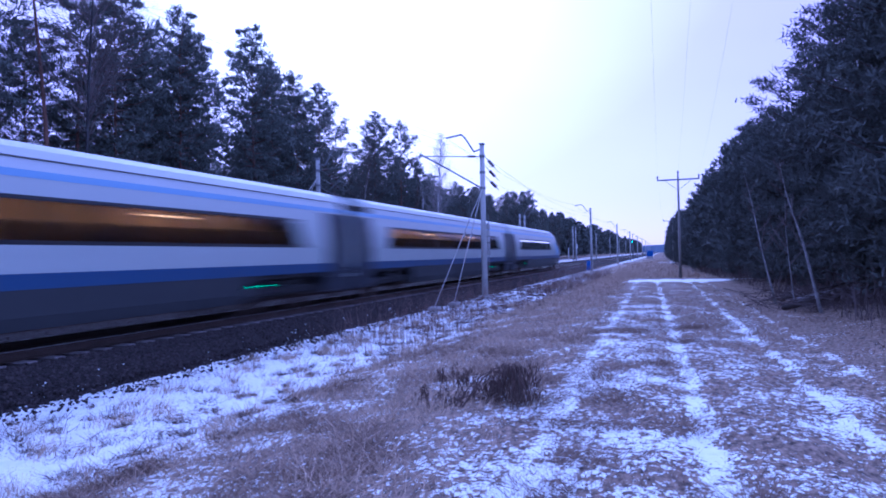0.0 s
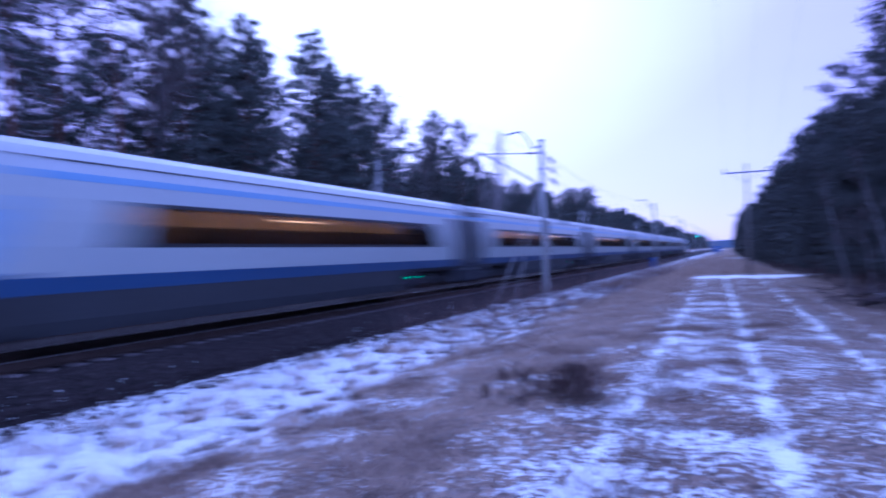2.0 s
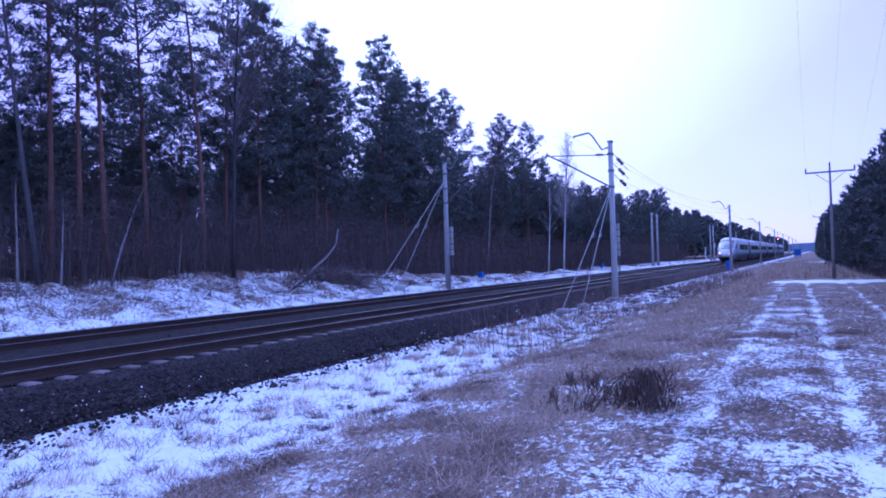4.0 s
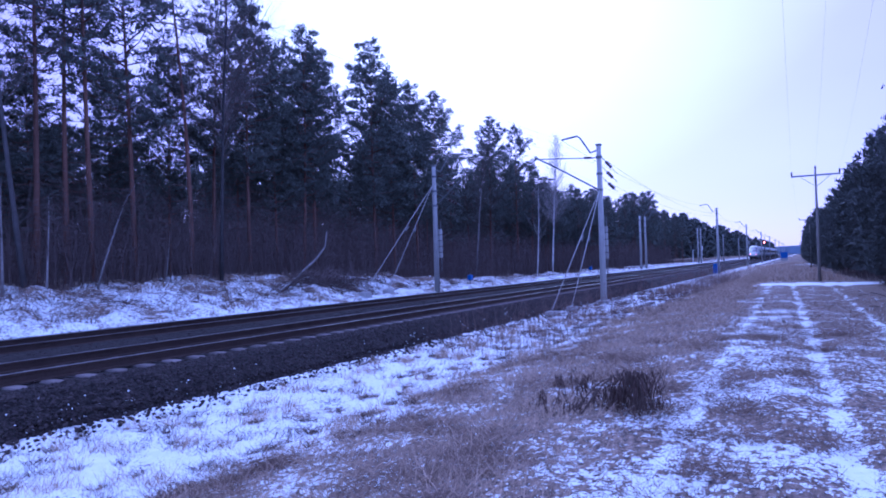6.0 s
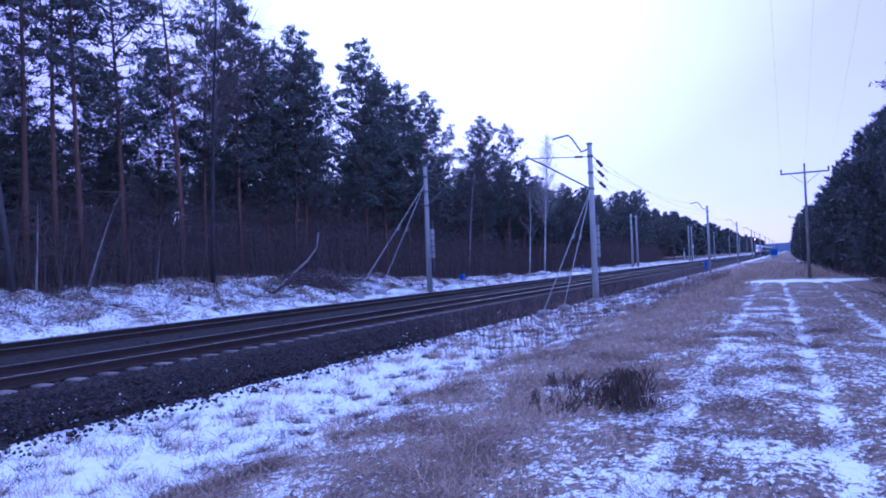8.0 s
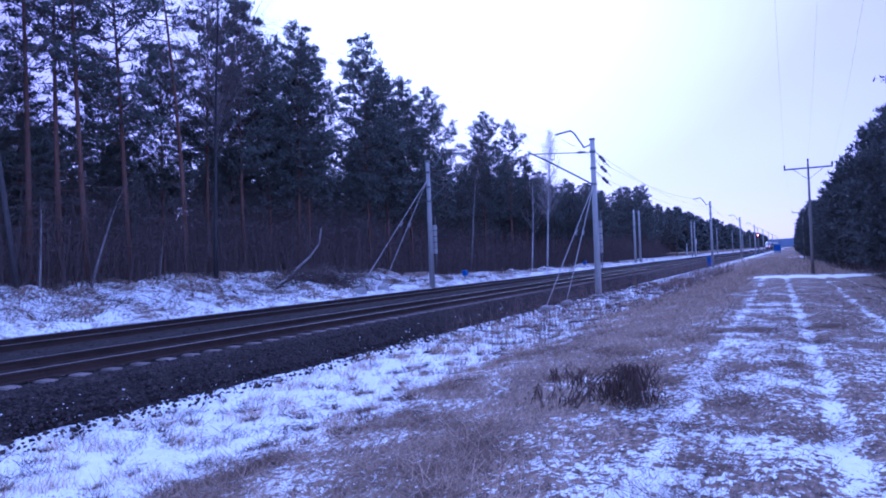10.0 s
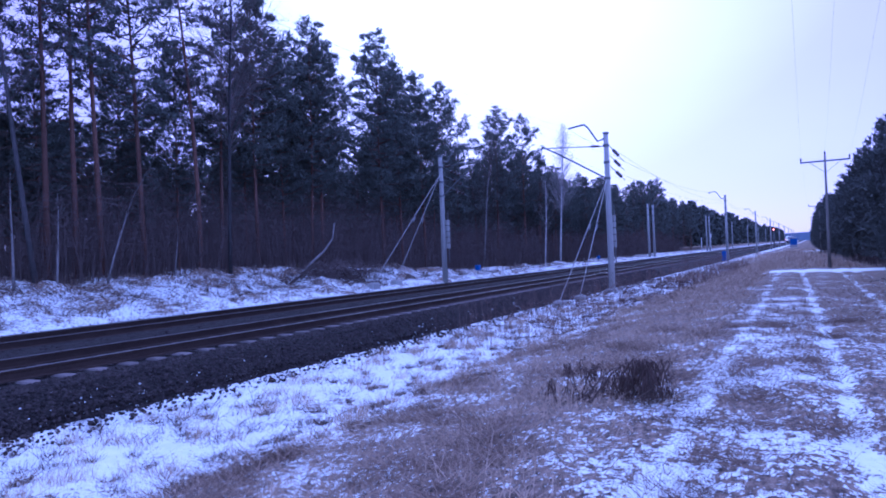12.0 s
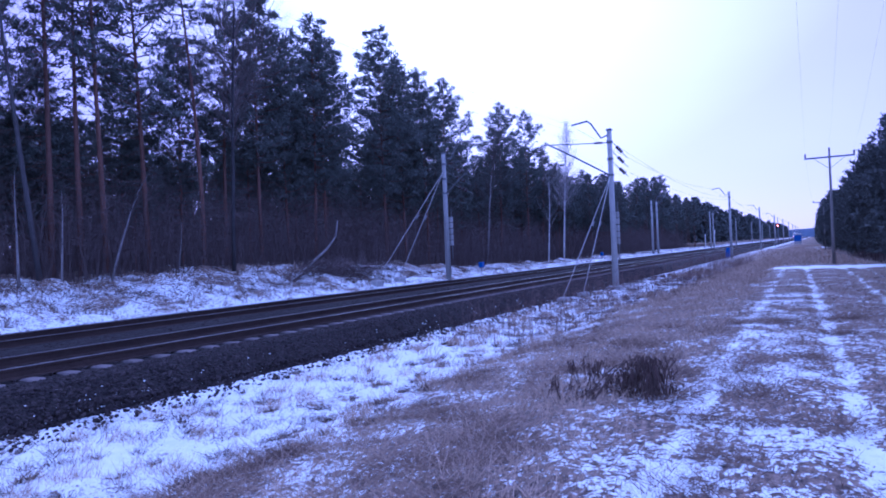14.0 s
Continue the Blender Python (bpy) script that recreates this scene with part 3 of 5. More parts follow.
POLE_YS = (46.0, 108.0, 170.0, 232.0)
for y in POLE_YS:
    build_power_pole(0.9 + (y - 46) * 0.004, y, -0.12 if y < 60 else -0.5, 6.55, 1.3)
power_line = tagged(new("power_line"), "three thin power wires strung between the crossarm poles", "wire")
for dx, dz in ((-1.25, 0.0), (0.0, 0.26), (1.25, 0.0)):
    prev = (0.2 + 0.1 * dx, -16, 6.45 + dz)
    for y in POLE_YS:
        nxt = (0.9 + (y - 46) * 0.004 + dx, y, 6.5 + dz)
        pts = [tuple(Vector(prev).lerp(Vector(nxt), i / 10) - Vector((0, 0, 3.2 * (i / 10) * (1 - i / 10)))) for i in range(11)]
        part("wire", Mesh().tube(pts, 0.0013, 4), WIRE, power_line)
        prev = nxt


# ---- trees ----
def make_tree(name, meshes, label, category, group):
    tree = tagged(new(name), label, category, group)
    for n, me in zip(("trunk", "crown"), meshes):
        new(n, me).parent = tree
    return tree


def bare_tree_mesh(seed, height, thick, mat, curve=0.3, lean=(0, 0), twigs=60, levels=1.0):
    """A leafless tree: bent trunk, limbs and fine twigs."""
    rng = np.random.default_rng(seed)
    m = Mesh()
    ph = rng.random() * 6
    axis = lambda t: np.array([lean[0] * t + curve * math.sin(3 * t + ph) * t + 0.10 * curve * math.sin(11 * t + ph), lean[1] * t + curve * math.cos(2.5 * t + ph) * t, height * t])
    st = [0, 0.15, 0.3, 0.45, 0.6, 0.75, 0.9, 1]
    m.tube([tuple(axis(t)) for t in st], [thick * (1 - 0.9 * t) for t in st], 7)
    tw = Mesh()
    for i in range(twigs):
        t = 0.35 + 0.63 * rng.random()
        az, ln = rng.random() * 6.28, height * 0.22 * (1.15 - t) * levels * (0.5 + rng.random())
        a = axis(t)
        d = np.array([math.cos(az) * 0.7, math.sin(az) * 0.7, 0.9])
        b = a + d * ln
        tw.tube([tuple(a), tuple(a + d * ln * 0.5 + (0, 0, -0.05 * ln)), tuple(b)], [0.016, 0.010, 0.004], 3, cap=False)
        for _ in range(5):
            q = a + d * ln * (0.3 + 0.7 * rng.random())
            e = q + (d + rng.normal(0, 0.5, 3)) * ln * 0.35
            tw.tube([tuple(q), tuple(e)], [0.007, 0.003], 3, cap=False)
    return m.data("trunk", mat, smooth=True), tw.data("twigs", BARK_DARK if mat is BIRCH else PALE_TWIGS if mat is BIRCH_WHITE else TWIGS)


def pine_meshes(seed, height, bare, reach_max, branches, dense, fine=True, bark=None, needles=None, hedge=False):
    """A Scots pine: tapered trunk, upswept limbs in a domed crown, flat pads of needles along each limb."""
    rng = np.random.default_rng(seed)
    m = Mesh()
    bend, phase = rng.normal(0, 0.22, 2), rng.random() * 6
    axis = lambda t: np.array([bend[0] * math.sin(2.6 * t + phase) * t, bend[1] * math.sin(2.1 * t + 1 + phase) * t, t * height])
    steps = [0, 0.02, 0.1, 0.22, 0.36, 0.5, 0.64, 0.78, 0.9, 1.0]
    r0 = 0.0068 * height
    m.tube([tuple(axis(t)) for t in steps], [r0 * (1.3 if t < 0.01 else 1 - 0.94 * t) for t in steps], 8 if fine else 5)
    centres, pads = [], []
    for i in range(branches):
        t = bare + (0.99 - bare) * ((i + rng.random()) / branches) ** 0.92
        k, below = (t - bare) / (1 - bare), (1 - t) * height
        grow = min(reach_max, 0.12 + 0.50 * below ** 0.88) * (1.0 if k > 0.3 or hedge else 0.55 + 1.5 * k)
        reach = grow * (0.50 + 0.72 * rng.random() ** 1.3)
        az = i * 2.4 + rng.normal(0, 0.5)
        rise = rng.normal(0.12 + 0.75 * k ** 1.5, 0.14)
        d, side = np.array([math.cos(az), math.sin(az), rise]), np.array([-math.sin(az), math.cos(az), 0])
        a = axis(t)
        b, c = a + d * reach * 0.5 + (0, 0, -0.07 * reach), a + d * reach + (0, 0, 0.10 * reach)
        m.tube([tuple(a), tuple(b), tuple(c)], [0.022 + 0.012 * reach, 0.016 + 0.005 * reach, 0.006], 3, cap=False)
        for _ in range(max(3, int(dense * reach))):
            u = 1.05 - 0.80 * rng.random() ** 1.5
            q = a + (b - a) * 2 * u if u < 0.5 else b + (c - b) * (u - 0.5) * 2
            spread = reach * (0.10 + 0.26 * min(1.0, 1.6 * (1.1 - u)))
            centres.append(q + side * rng.normal(0, spread) + np.array([0, 0, rng.normal(0.05, 0.05 + 0.035 * reach)]))
            pads.append(d * 0.6 + (0, 0, 0.45))
    # dead stubs on the bare stem
    for _ in range(16 if fine else 0):
        t = 0.2 + max(0.02, bare - 0.2) * rng.random()
        az, ln = rng.random() * 6.28, 0.3 + 1.3 * rng.random()
        a = axis(t)
        m.tube([tuple(a), tuple(a + np.array([math.cos(az), math.sin(az), rng.normal(-0.05, 0.2)]) * ln)], [0.018, 0.004], 3, cap=False)
    centres, pads = np.array(centres), np.array(pads)
    sets = ((9, 0.18, 0.026, 0.9), (4, 0.17, 0.052, 1.1)) if fine == 2 else ((7, 0.22, 0.032, 0.9), (3, 0.27, 0.095, 1.1)) if fine else ((3, 0.42, 0.09, 0.8), (2, 0.45, 0.18, 1.2))
    verts, tris, off = [], [], 0
    for per, length, width, loose in sets:
        base, lead = np.repeat(centres, per, 0), np.repeat(pads, per, 0)
        base = base + rng.normal(0, 1, base.shape) * (0.12, 0.12, 0.05)
        dirs = lead + rng.normal(size=base.shape) * loose
        dirs /= np.linalg.norm(dirs, axis=1, keepdims=True)
        ln = length * (0.6 + 0.7 * rng.random((len(base), 1)))
        v, t = spikes(base - dirs * ln * 0.25, base + dirs * ln, width * (0.6 + 0.8 * rng.random(len(base))), rng)
        verts.append(v)
        tris.append(t + off)
        off += len(v)
    return m.data("trunk", bark or BARK_RED, smooth=True), fast_mesh("crown", np.concatenate(verts), np.concatenate(tris), needles or NEEDLES)


# height of the forest edge along the line: distance, height
EDGE_Y = (-40, 22, 26, 29, 31.5, 33.5, 35, 37, 37.8, 39.5, 41.8, 44.8, 51.5, 55.7, 57.3, 59.3, 63, 66, 70.4, 77, 84, 100, 112, 129, 145, 153, 400)
EDGE_Z = (9.8, 9.8, 11, 16.5, 15, 15.5, 14.5, 12.5, 10.6, 13, 16.5, 15.5, 15.5, 14, 12.2, 13.6, 15.5, 14, 15.5, 11.5, 11, 12.5, 11, 14, 14.5, 12, 12.5)


def build_left_forest():
    lofty = [pine_meshes(10 + k, h, b, r, n, d) for k, (h, b, r, n, d) in enumerate(((20, 0.38, 2.6, 56, 11), (20.5, 0.42, 2.3, 50, 10), (19.5, 0.34, 2.9, 62, 12), (20, 0.52, 2.0, 34, 8)))]
    full = [pine_meshes(30 + k, h, b, r, n, d) for k, (h, b, r, n, d) in enumerate(((17, 0.30, 2.8, 92, 15), (16.5, 0.26, 2.6, 90, 15), (16.5, 0.34, 2.4, 86, 15)))]
    slim = [pine_meshes(40, 16, 0.34, 1.9, 64, 13)]
    back = [pine_meshes(44 + k, h, b, r, 56, 7, False) for k, (h, b, r) in enumerate(((16, 0.34, 2.7), (15, 0.28, 2.8), (16, 0.42, 2.5)))]
    rng = random.Random(5)
    # the trees that stand out along the forest edge: x, distance, top, kind
    masters = [(-27.5, 29.0, 17.7, full[2]), (-28.5, 27.3, 17.0, lofty[0]), (-28.5, 32.4, 15.6, full[1]), (-27.5, 33.7, 16.8, full[0]), (-28.4, 35.9, 16.3, full[2]),
               (-27.5, 41.8, 18.2, full[0]), (-28.2, 45.6, 16.8, full[1]), (-27.5, 48.0, 16.2, full[0]), (-28.0, 52.2, 16.7, full[2]),
               (-28.0, 63.6, 16.4, full[2]), (-27.5, 70.3, 16.7, slim[0]),
               (-27.0, 24.4, 21.0, lofty[3]), (-28.0, 21.9, 20.5, lofty[2]), (-27.0, 19.0, 21.0, lofty[1]),
               (-28.0, 18.5, 20.5, lofty[1]), (-27.4, 16.8, 21.0, lofty[1]), (-27.5, 14.6, 20.0, lofty[0]), (-29.0, 12.6, 20.0, lofty[2]), (-27.0, 10.0, 20.0, lofty[0]), (-28.5, 6.0, 19.0, lofty[2]),
               (-30.5, 26.0, 14.0, full[1]), (-31.0, 22.8, 13.0, full[2]), (-30.0, 18.2, 11.5, full[0]), (-31.0, 15.0, 12.0, full[1])]
    y = 75.0
    while y < 205:
        top = float(np.interp(y, EDGE_Y, EDGE_Z)) + rng.uniform(-0.7, 0.7)
        masters.append((rng.uniform(-29.5, -27.0), y, top, full[rng.randrange(3)] if y < 105 else back[rng.randrange(3)]))
        y += rng.uniform(2.4, 4.2) if y < 150 else rng.uniform(4, 6)
    for i in range(240):
        y = rng.uniform(-15, 210) if i % 3 else rng.uniform(-15, 75)
        x = rng.uniform(-64, -29.5)
        cap = 1.65 + (float(np.interp(y * 27.5 / -x, EDGE_Y, EDGE_Z)) * 0.86 - 1.65) * x / -27.5
        top = min(rng.uniform(12.5, 16.5), cap * rng.uniform(0.86, 1.0))
        masters.append((x, y, top, full[rng.randrange(3)] if x > -31.5 and y < 45 else back[rng.randrange(3)]))
    for x, y, top, meshes in masters:
        gz = float(ground_height(x, y)) - 0.1
        t = make_tree("pine_tree", meshes, "tall Scots pine with reddish bare trunk and dark crown", "tree", "pines along the railway")
        h = max(v.co.z for v in meshes[0].vertices)
        s = (top - gz) / h
        w = s if s > 0.8 else s ** 0.6
        t.matrix_basis = pose(x, y, gz, rng.uniform(-1.2, 1.2), rng.uniform(-1.2, 1.2), rng.uniform(0, 360)) @ Matrix.Diagonal((w * rng.uniform(0.92, 1.1), w * rng.uniform(0.92, 1.1), s, 1))


build_left_forest()


def build_right_forest():
    near = [pine_meshes(70 + k, h, 0.05, r, n, 14, 2, BARK_DARK, NEEDLES_DARK, True) for k, (h, r, n) in enumerate(((11, 2.0, 96), (10, 1.9, 96), (12, 2.1, 96), (10.5, 2.2, 96)))]
    kinds = [pine_meshes(50 + k, h, 0.05, r, n, 10, True, BARK_DARK, NEEDLES_DARK, True) for k, (h, r, n) in enumerate(((11, 2.0, 88), (10, 1.9, 84), (12, 2.1, 92), (10.5, 2.2, 88)))]
    cheap = [pine_meshes(60 + k, h, 0.05, r, 60, 6, False, BARK_DARK, NEEDLES_DARK, True) for k, (h, r) in enumerate(((11, 2.0), (10, 1.9), (12, 2.1), (10.5, 2.2)))]
    rng = random.Random(8)
    spots = []
    for row, (x0, step) in enumerate(((5.6, 2.1), (7.8, 2.4), (10.2, 3.0), (14, 4.5))):
        y = 13.0 + row * 0.7 + (2 if row == 0 else 0)
        while y < 190:
            edge = x0 - 0.028 * min(y, 130) + (0.7 if y < 27 else 0.0)
            tall = rng.uniform(9.4, 11.0) if y < 26 else rng.uniform(7.2, 8.6)
            spots.append((edge + rng.uniform(-0.4, 0.6), y + rng.uniform(-0.5, 0.5), tall + row * 0.6))
            y += step * (1 if y < 70 else 1.9)
    for x, y, top in spots:
        gz = float(ground_height(x, y)) - 0.1
        k = rng.randrange(4)
        t = make_tree("conifer_tree", (near if y < 27 and x < 9 else kinds if y < 42 and x < 9 else cheap)[k], "dense dark conifer at the edge of the field track", "tree", "conifers by the field track")
        s = top / (11, 10, 12, 10.5)[k]
        t.matrix_basis = pose(x, y, gz, rng.uniform(-2, 2), rng.uniform(-2, 2), rng.uniform(0, 360)) @ Matrix.Diagonal((s * rng.uniform(0.95, 1.2), s * rng.uniform(0.95, 1.2), s, 1))


build_right_forest()


def build_bare_trees():
    def place(name, meshes, x, y, label, rz=0, z=None):
        t = tagged(new(name), label, "tree")
        for n, me in zip(("trunk", "crown"), meshes):
            new(n, me).parent = t
        t.matrix_basis = pose(x, y, float(ground_height(x, y)) - 0.1 if z is None else z, 0, 0, rz)
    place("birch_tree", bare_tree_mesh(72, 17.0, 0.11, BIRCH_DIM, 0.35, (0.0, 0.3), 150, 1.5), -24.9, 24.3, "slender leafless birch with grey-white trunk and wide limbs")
    place("birch_tree", bare_tree_mesh(73, 5.0, 0.06, BIRCH, 0.35, (0.0, 2.1), 12), -24.4, 17.3, "thin leaning birch sapling with white bark")
    place("birch_tree", bare_tree_mesh(74, 3.6, 0.05, BIRCH, 0.06, (0, 0.1), 10), -24.4, 15.3, "thin upright birch sapling with white bark")
    place("birch_tree", bare_tree_mesh(82, 2.8, 0.035, BIRCH, 0.10, (0, 0.30), 10), -24.5, 20.6, "short birch sapling with grey bark")
    place("birch_tree", bare_tree_mesh(75, 9.5, 0.075, BIRCH_WHITE, 0.12, (0, 1.7), 24), -24.0, 66.3, "slim white-barked birch at the forest edge")
    place("birch_tree", bare_tree_mesh(76, 15.5, 0.11, BIRCH_WHITE, 0.12, (0, 2.5), 260, 0.8), -24.0, 71.2, "tall white-barked birch with a fine pale twiggy crown")
    place("birch_tree", bare_tree_mesh(77, 13.0, 0.10, BIRCH, 0.3, (0.5, 1.0), 110, 1.3), -26.5, 57, "grey leafless birch before dark pines")
    place("birch_tree", bare_tree_mesh(78, 4.0, 0.048, BIRCH_PALE, 0.16, (-0.7, 0.4), 10), 3.65, 18.9, "leaning white birch before dark conifers")
    place("birch_tree", bare_tree_mesh(79, 4.2, 0.036, BIRCH_PALE, 0.10, (-0.8, 0.9), 10), 3.1, 22.2, "leaning grey birch before dark conifers")
    place("birch_tree", bare_tree_mesh(80, 3.6, 0.020, BIRCH_PALE, 0.10, (-0.25, 0.2), 8), 3.25, 20.0, "slender white birch before dark conifers")
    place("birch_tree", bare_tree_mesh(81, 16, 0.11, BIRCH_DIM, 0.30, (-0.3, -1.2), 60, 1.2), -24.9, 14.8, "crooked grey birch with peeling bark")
    place("birch_tree", bare_tree_mesh(83, 4.2, 0.06, BIRCH, 0.08, (0, 0.1), 10), -24.6, 13.85, "thin upright birch sapling with white bark")


build_bare_trees()


def build_far_woods():
    """Woods far along the line, uncounted trees as one mass on either side, and a rise painted haze-blue at the end."""
    rng = np.random.default_rng(12)
    for name, edge, deep, y0, y1, hmin, hmax in (("far_woods", -27.5, -50, 190, 900, 10, 13.5), ("far_woods", 2.4, 22, 190, 900, 8, 11), ("background_woods", -62, -92, -90, 260, 8, 12.5)):
        n = 420
        y = y0 + (y1 - y0) * rng.random(n) ** (1.5 if y0 > 0 else 1.0)
        x = edge + (deep - edge) * rng.random(n) ** 1.6
        h = hmin + (hmax - hmin) * rng.random(n)
        per = 150
        k = rng.random((n, per))
        ang = rng.random((n, per)) * 6.28
        rad = 2.4 * np.sqrt(rng.random((n, per))) * np.clip(1.15 - k, 0.1, 1) ** 0.6
        c = np.stack([x[:, None] + rad * np.cos(ang), y[:, None] + rad * np.sin(ang), h[:, None] * (0.12 + 0.88 * k)], 2).reshape(-1, 3)
        d = rng.normal(size=c.shape)
        d /= np.linalg.norm(d, axis=1, keepdims=True)
        v, t = spikes(c - d * 0.6, c + d * 0.9, 0.9, rng)
        tagged(new(name, fast_mesh(name, v, t, NEEDLES_DARK)), "dark conifer woods along the distant line", "woods", kind="stuff")
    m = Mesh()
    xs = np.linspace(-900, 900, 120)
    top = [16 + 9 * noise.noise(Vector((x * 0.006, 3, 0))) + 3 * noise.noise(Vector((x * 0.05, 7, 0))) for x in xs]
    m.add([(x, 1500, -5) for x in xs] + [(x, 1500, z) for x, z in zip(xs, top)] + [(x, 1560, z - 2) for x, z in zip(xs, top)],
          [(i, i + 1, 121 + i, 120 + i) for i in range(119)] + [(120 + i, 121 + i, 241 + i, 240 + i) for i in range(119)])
    tagged(part("backdrop", m, HAZE_BLUE_WOODS), "wooded rise on the horizon with aerial haze painted into its blue", "backdrop", kind="structure")


build_far_woods()


# ---- undergrowth, grass and weeds ----
def stuff(name, verts, tris, mat, label, category):
    tagged(new(name, fast_mesh(name, verts, tris, mat)), label, category, kind="stuff")


def build_undergrowth():
    rng = np.random.default_rng(21)
    n = 20000
    y = -10 + 170 * rng.random(n) ** 1.3
    x = -25.2 - 20 * rng.random(n) ** 1.7
    z = ground_height(x, y)
    h = (1.2 + 5.2 * rng.random(n) ** 1.2) * np.interp(x, (-30, -25.2), (1.0, 0.65))
    lean = rng.normal(0, 0.17, (n, 2)) * h[:, None]
    base, tip = np.stack([x, y, z - 0.1], 1), np.stack([x + lean[:, 0], y + lean[:, 1], z + h], 1)
    allv, allt, off = [], [], 0
    sets = [(base, tip, 0.028 + 0.022 * rng.random(n))]
    for _ in range(8):
        u = 0.25 + 0.7 * rng.random((n, 1))
        a = base + (tip - base) * u
        d = rng.normal(0, 1, (n, 3)) * (0.7, 0.7, 0.45) + (0, 0, 0.25)
        sets.append((a, a + d * h[:, None] * 0.24, 0.022))
    for a, b, w in sets:
        v, t = spikes(a, b, w, rng)
        allv.append(v)
        allt.append(t + off)
        off += len(v)
    stuff("undergrowth", np.concatenate(allv), np.concatenate(allt), TWIGS, "leafless brown brushwood under the forest edge", "undergrowth")


build_undergrowth()


def build_edge_scrub():
    """Low scrub along the foot of the conifers."""
    rng = np.random.default_rng(27)
    n = 2600
    y = 11 + 60 * rng.random(n) ** 1.3
    x = 4.3 - 0.028 * y + 2.6 * rng.random(n)
    h = 0.3 + 1.3 * rng.random(n) ** 1.6
    base = np.stack([x, y, ground_height(x, y) - 0.05], 1)
    tip = base + np.stack([rng.normal(0, 0.2, n) * h, rng.normal(0, 0.2, n) * h, h], 1)
    v1, t1 = spikes(base, tip, 0.02, rng)
    a = base + (tip - base) * (0.3 + 0.6 * rng.random((n, 1)))
    v2, t2 = spikes(a, a + rng.normal(0, 0.25, (n, 3)) + (0, 0, 0.1), 0.012, rng)
    stuff("edge_scrub", np.concatenate([v1, v2]), np.concatenate([t1, t2 + len(v1)]), TWIGS, "low leafless scrub at the foot of the conifers", "scrub")


build_edge_scrub()


def blades(name, x, y, h, lean, width, mat, label, category, seed):
    rng = np.random.default_rng(seed)
    z = on_ground(x, y)
    d = rng.normal(0, 1, (len(x), 2)) * lean + (0.05, 0.03)
    base = np.stack([x, y, z - 0.02], 1)
    tip = np.stack([x + d[:, 0] * h, y + d[:, 1] * h, z + h], 1)
    v, t = spikes(base, tip, width, rng)
    stuff(name, v, t, mat, label, category)


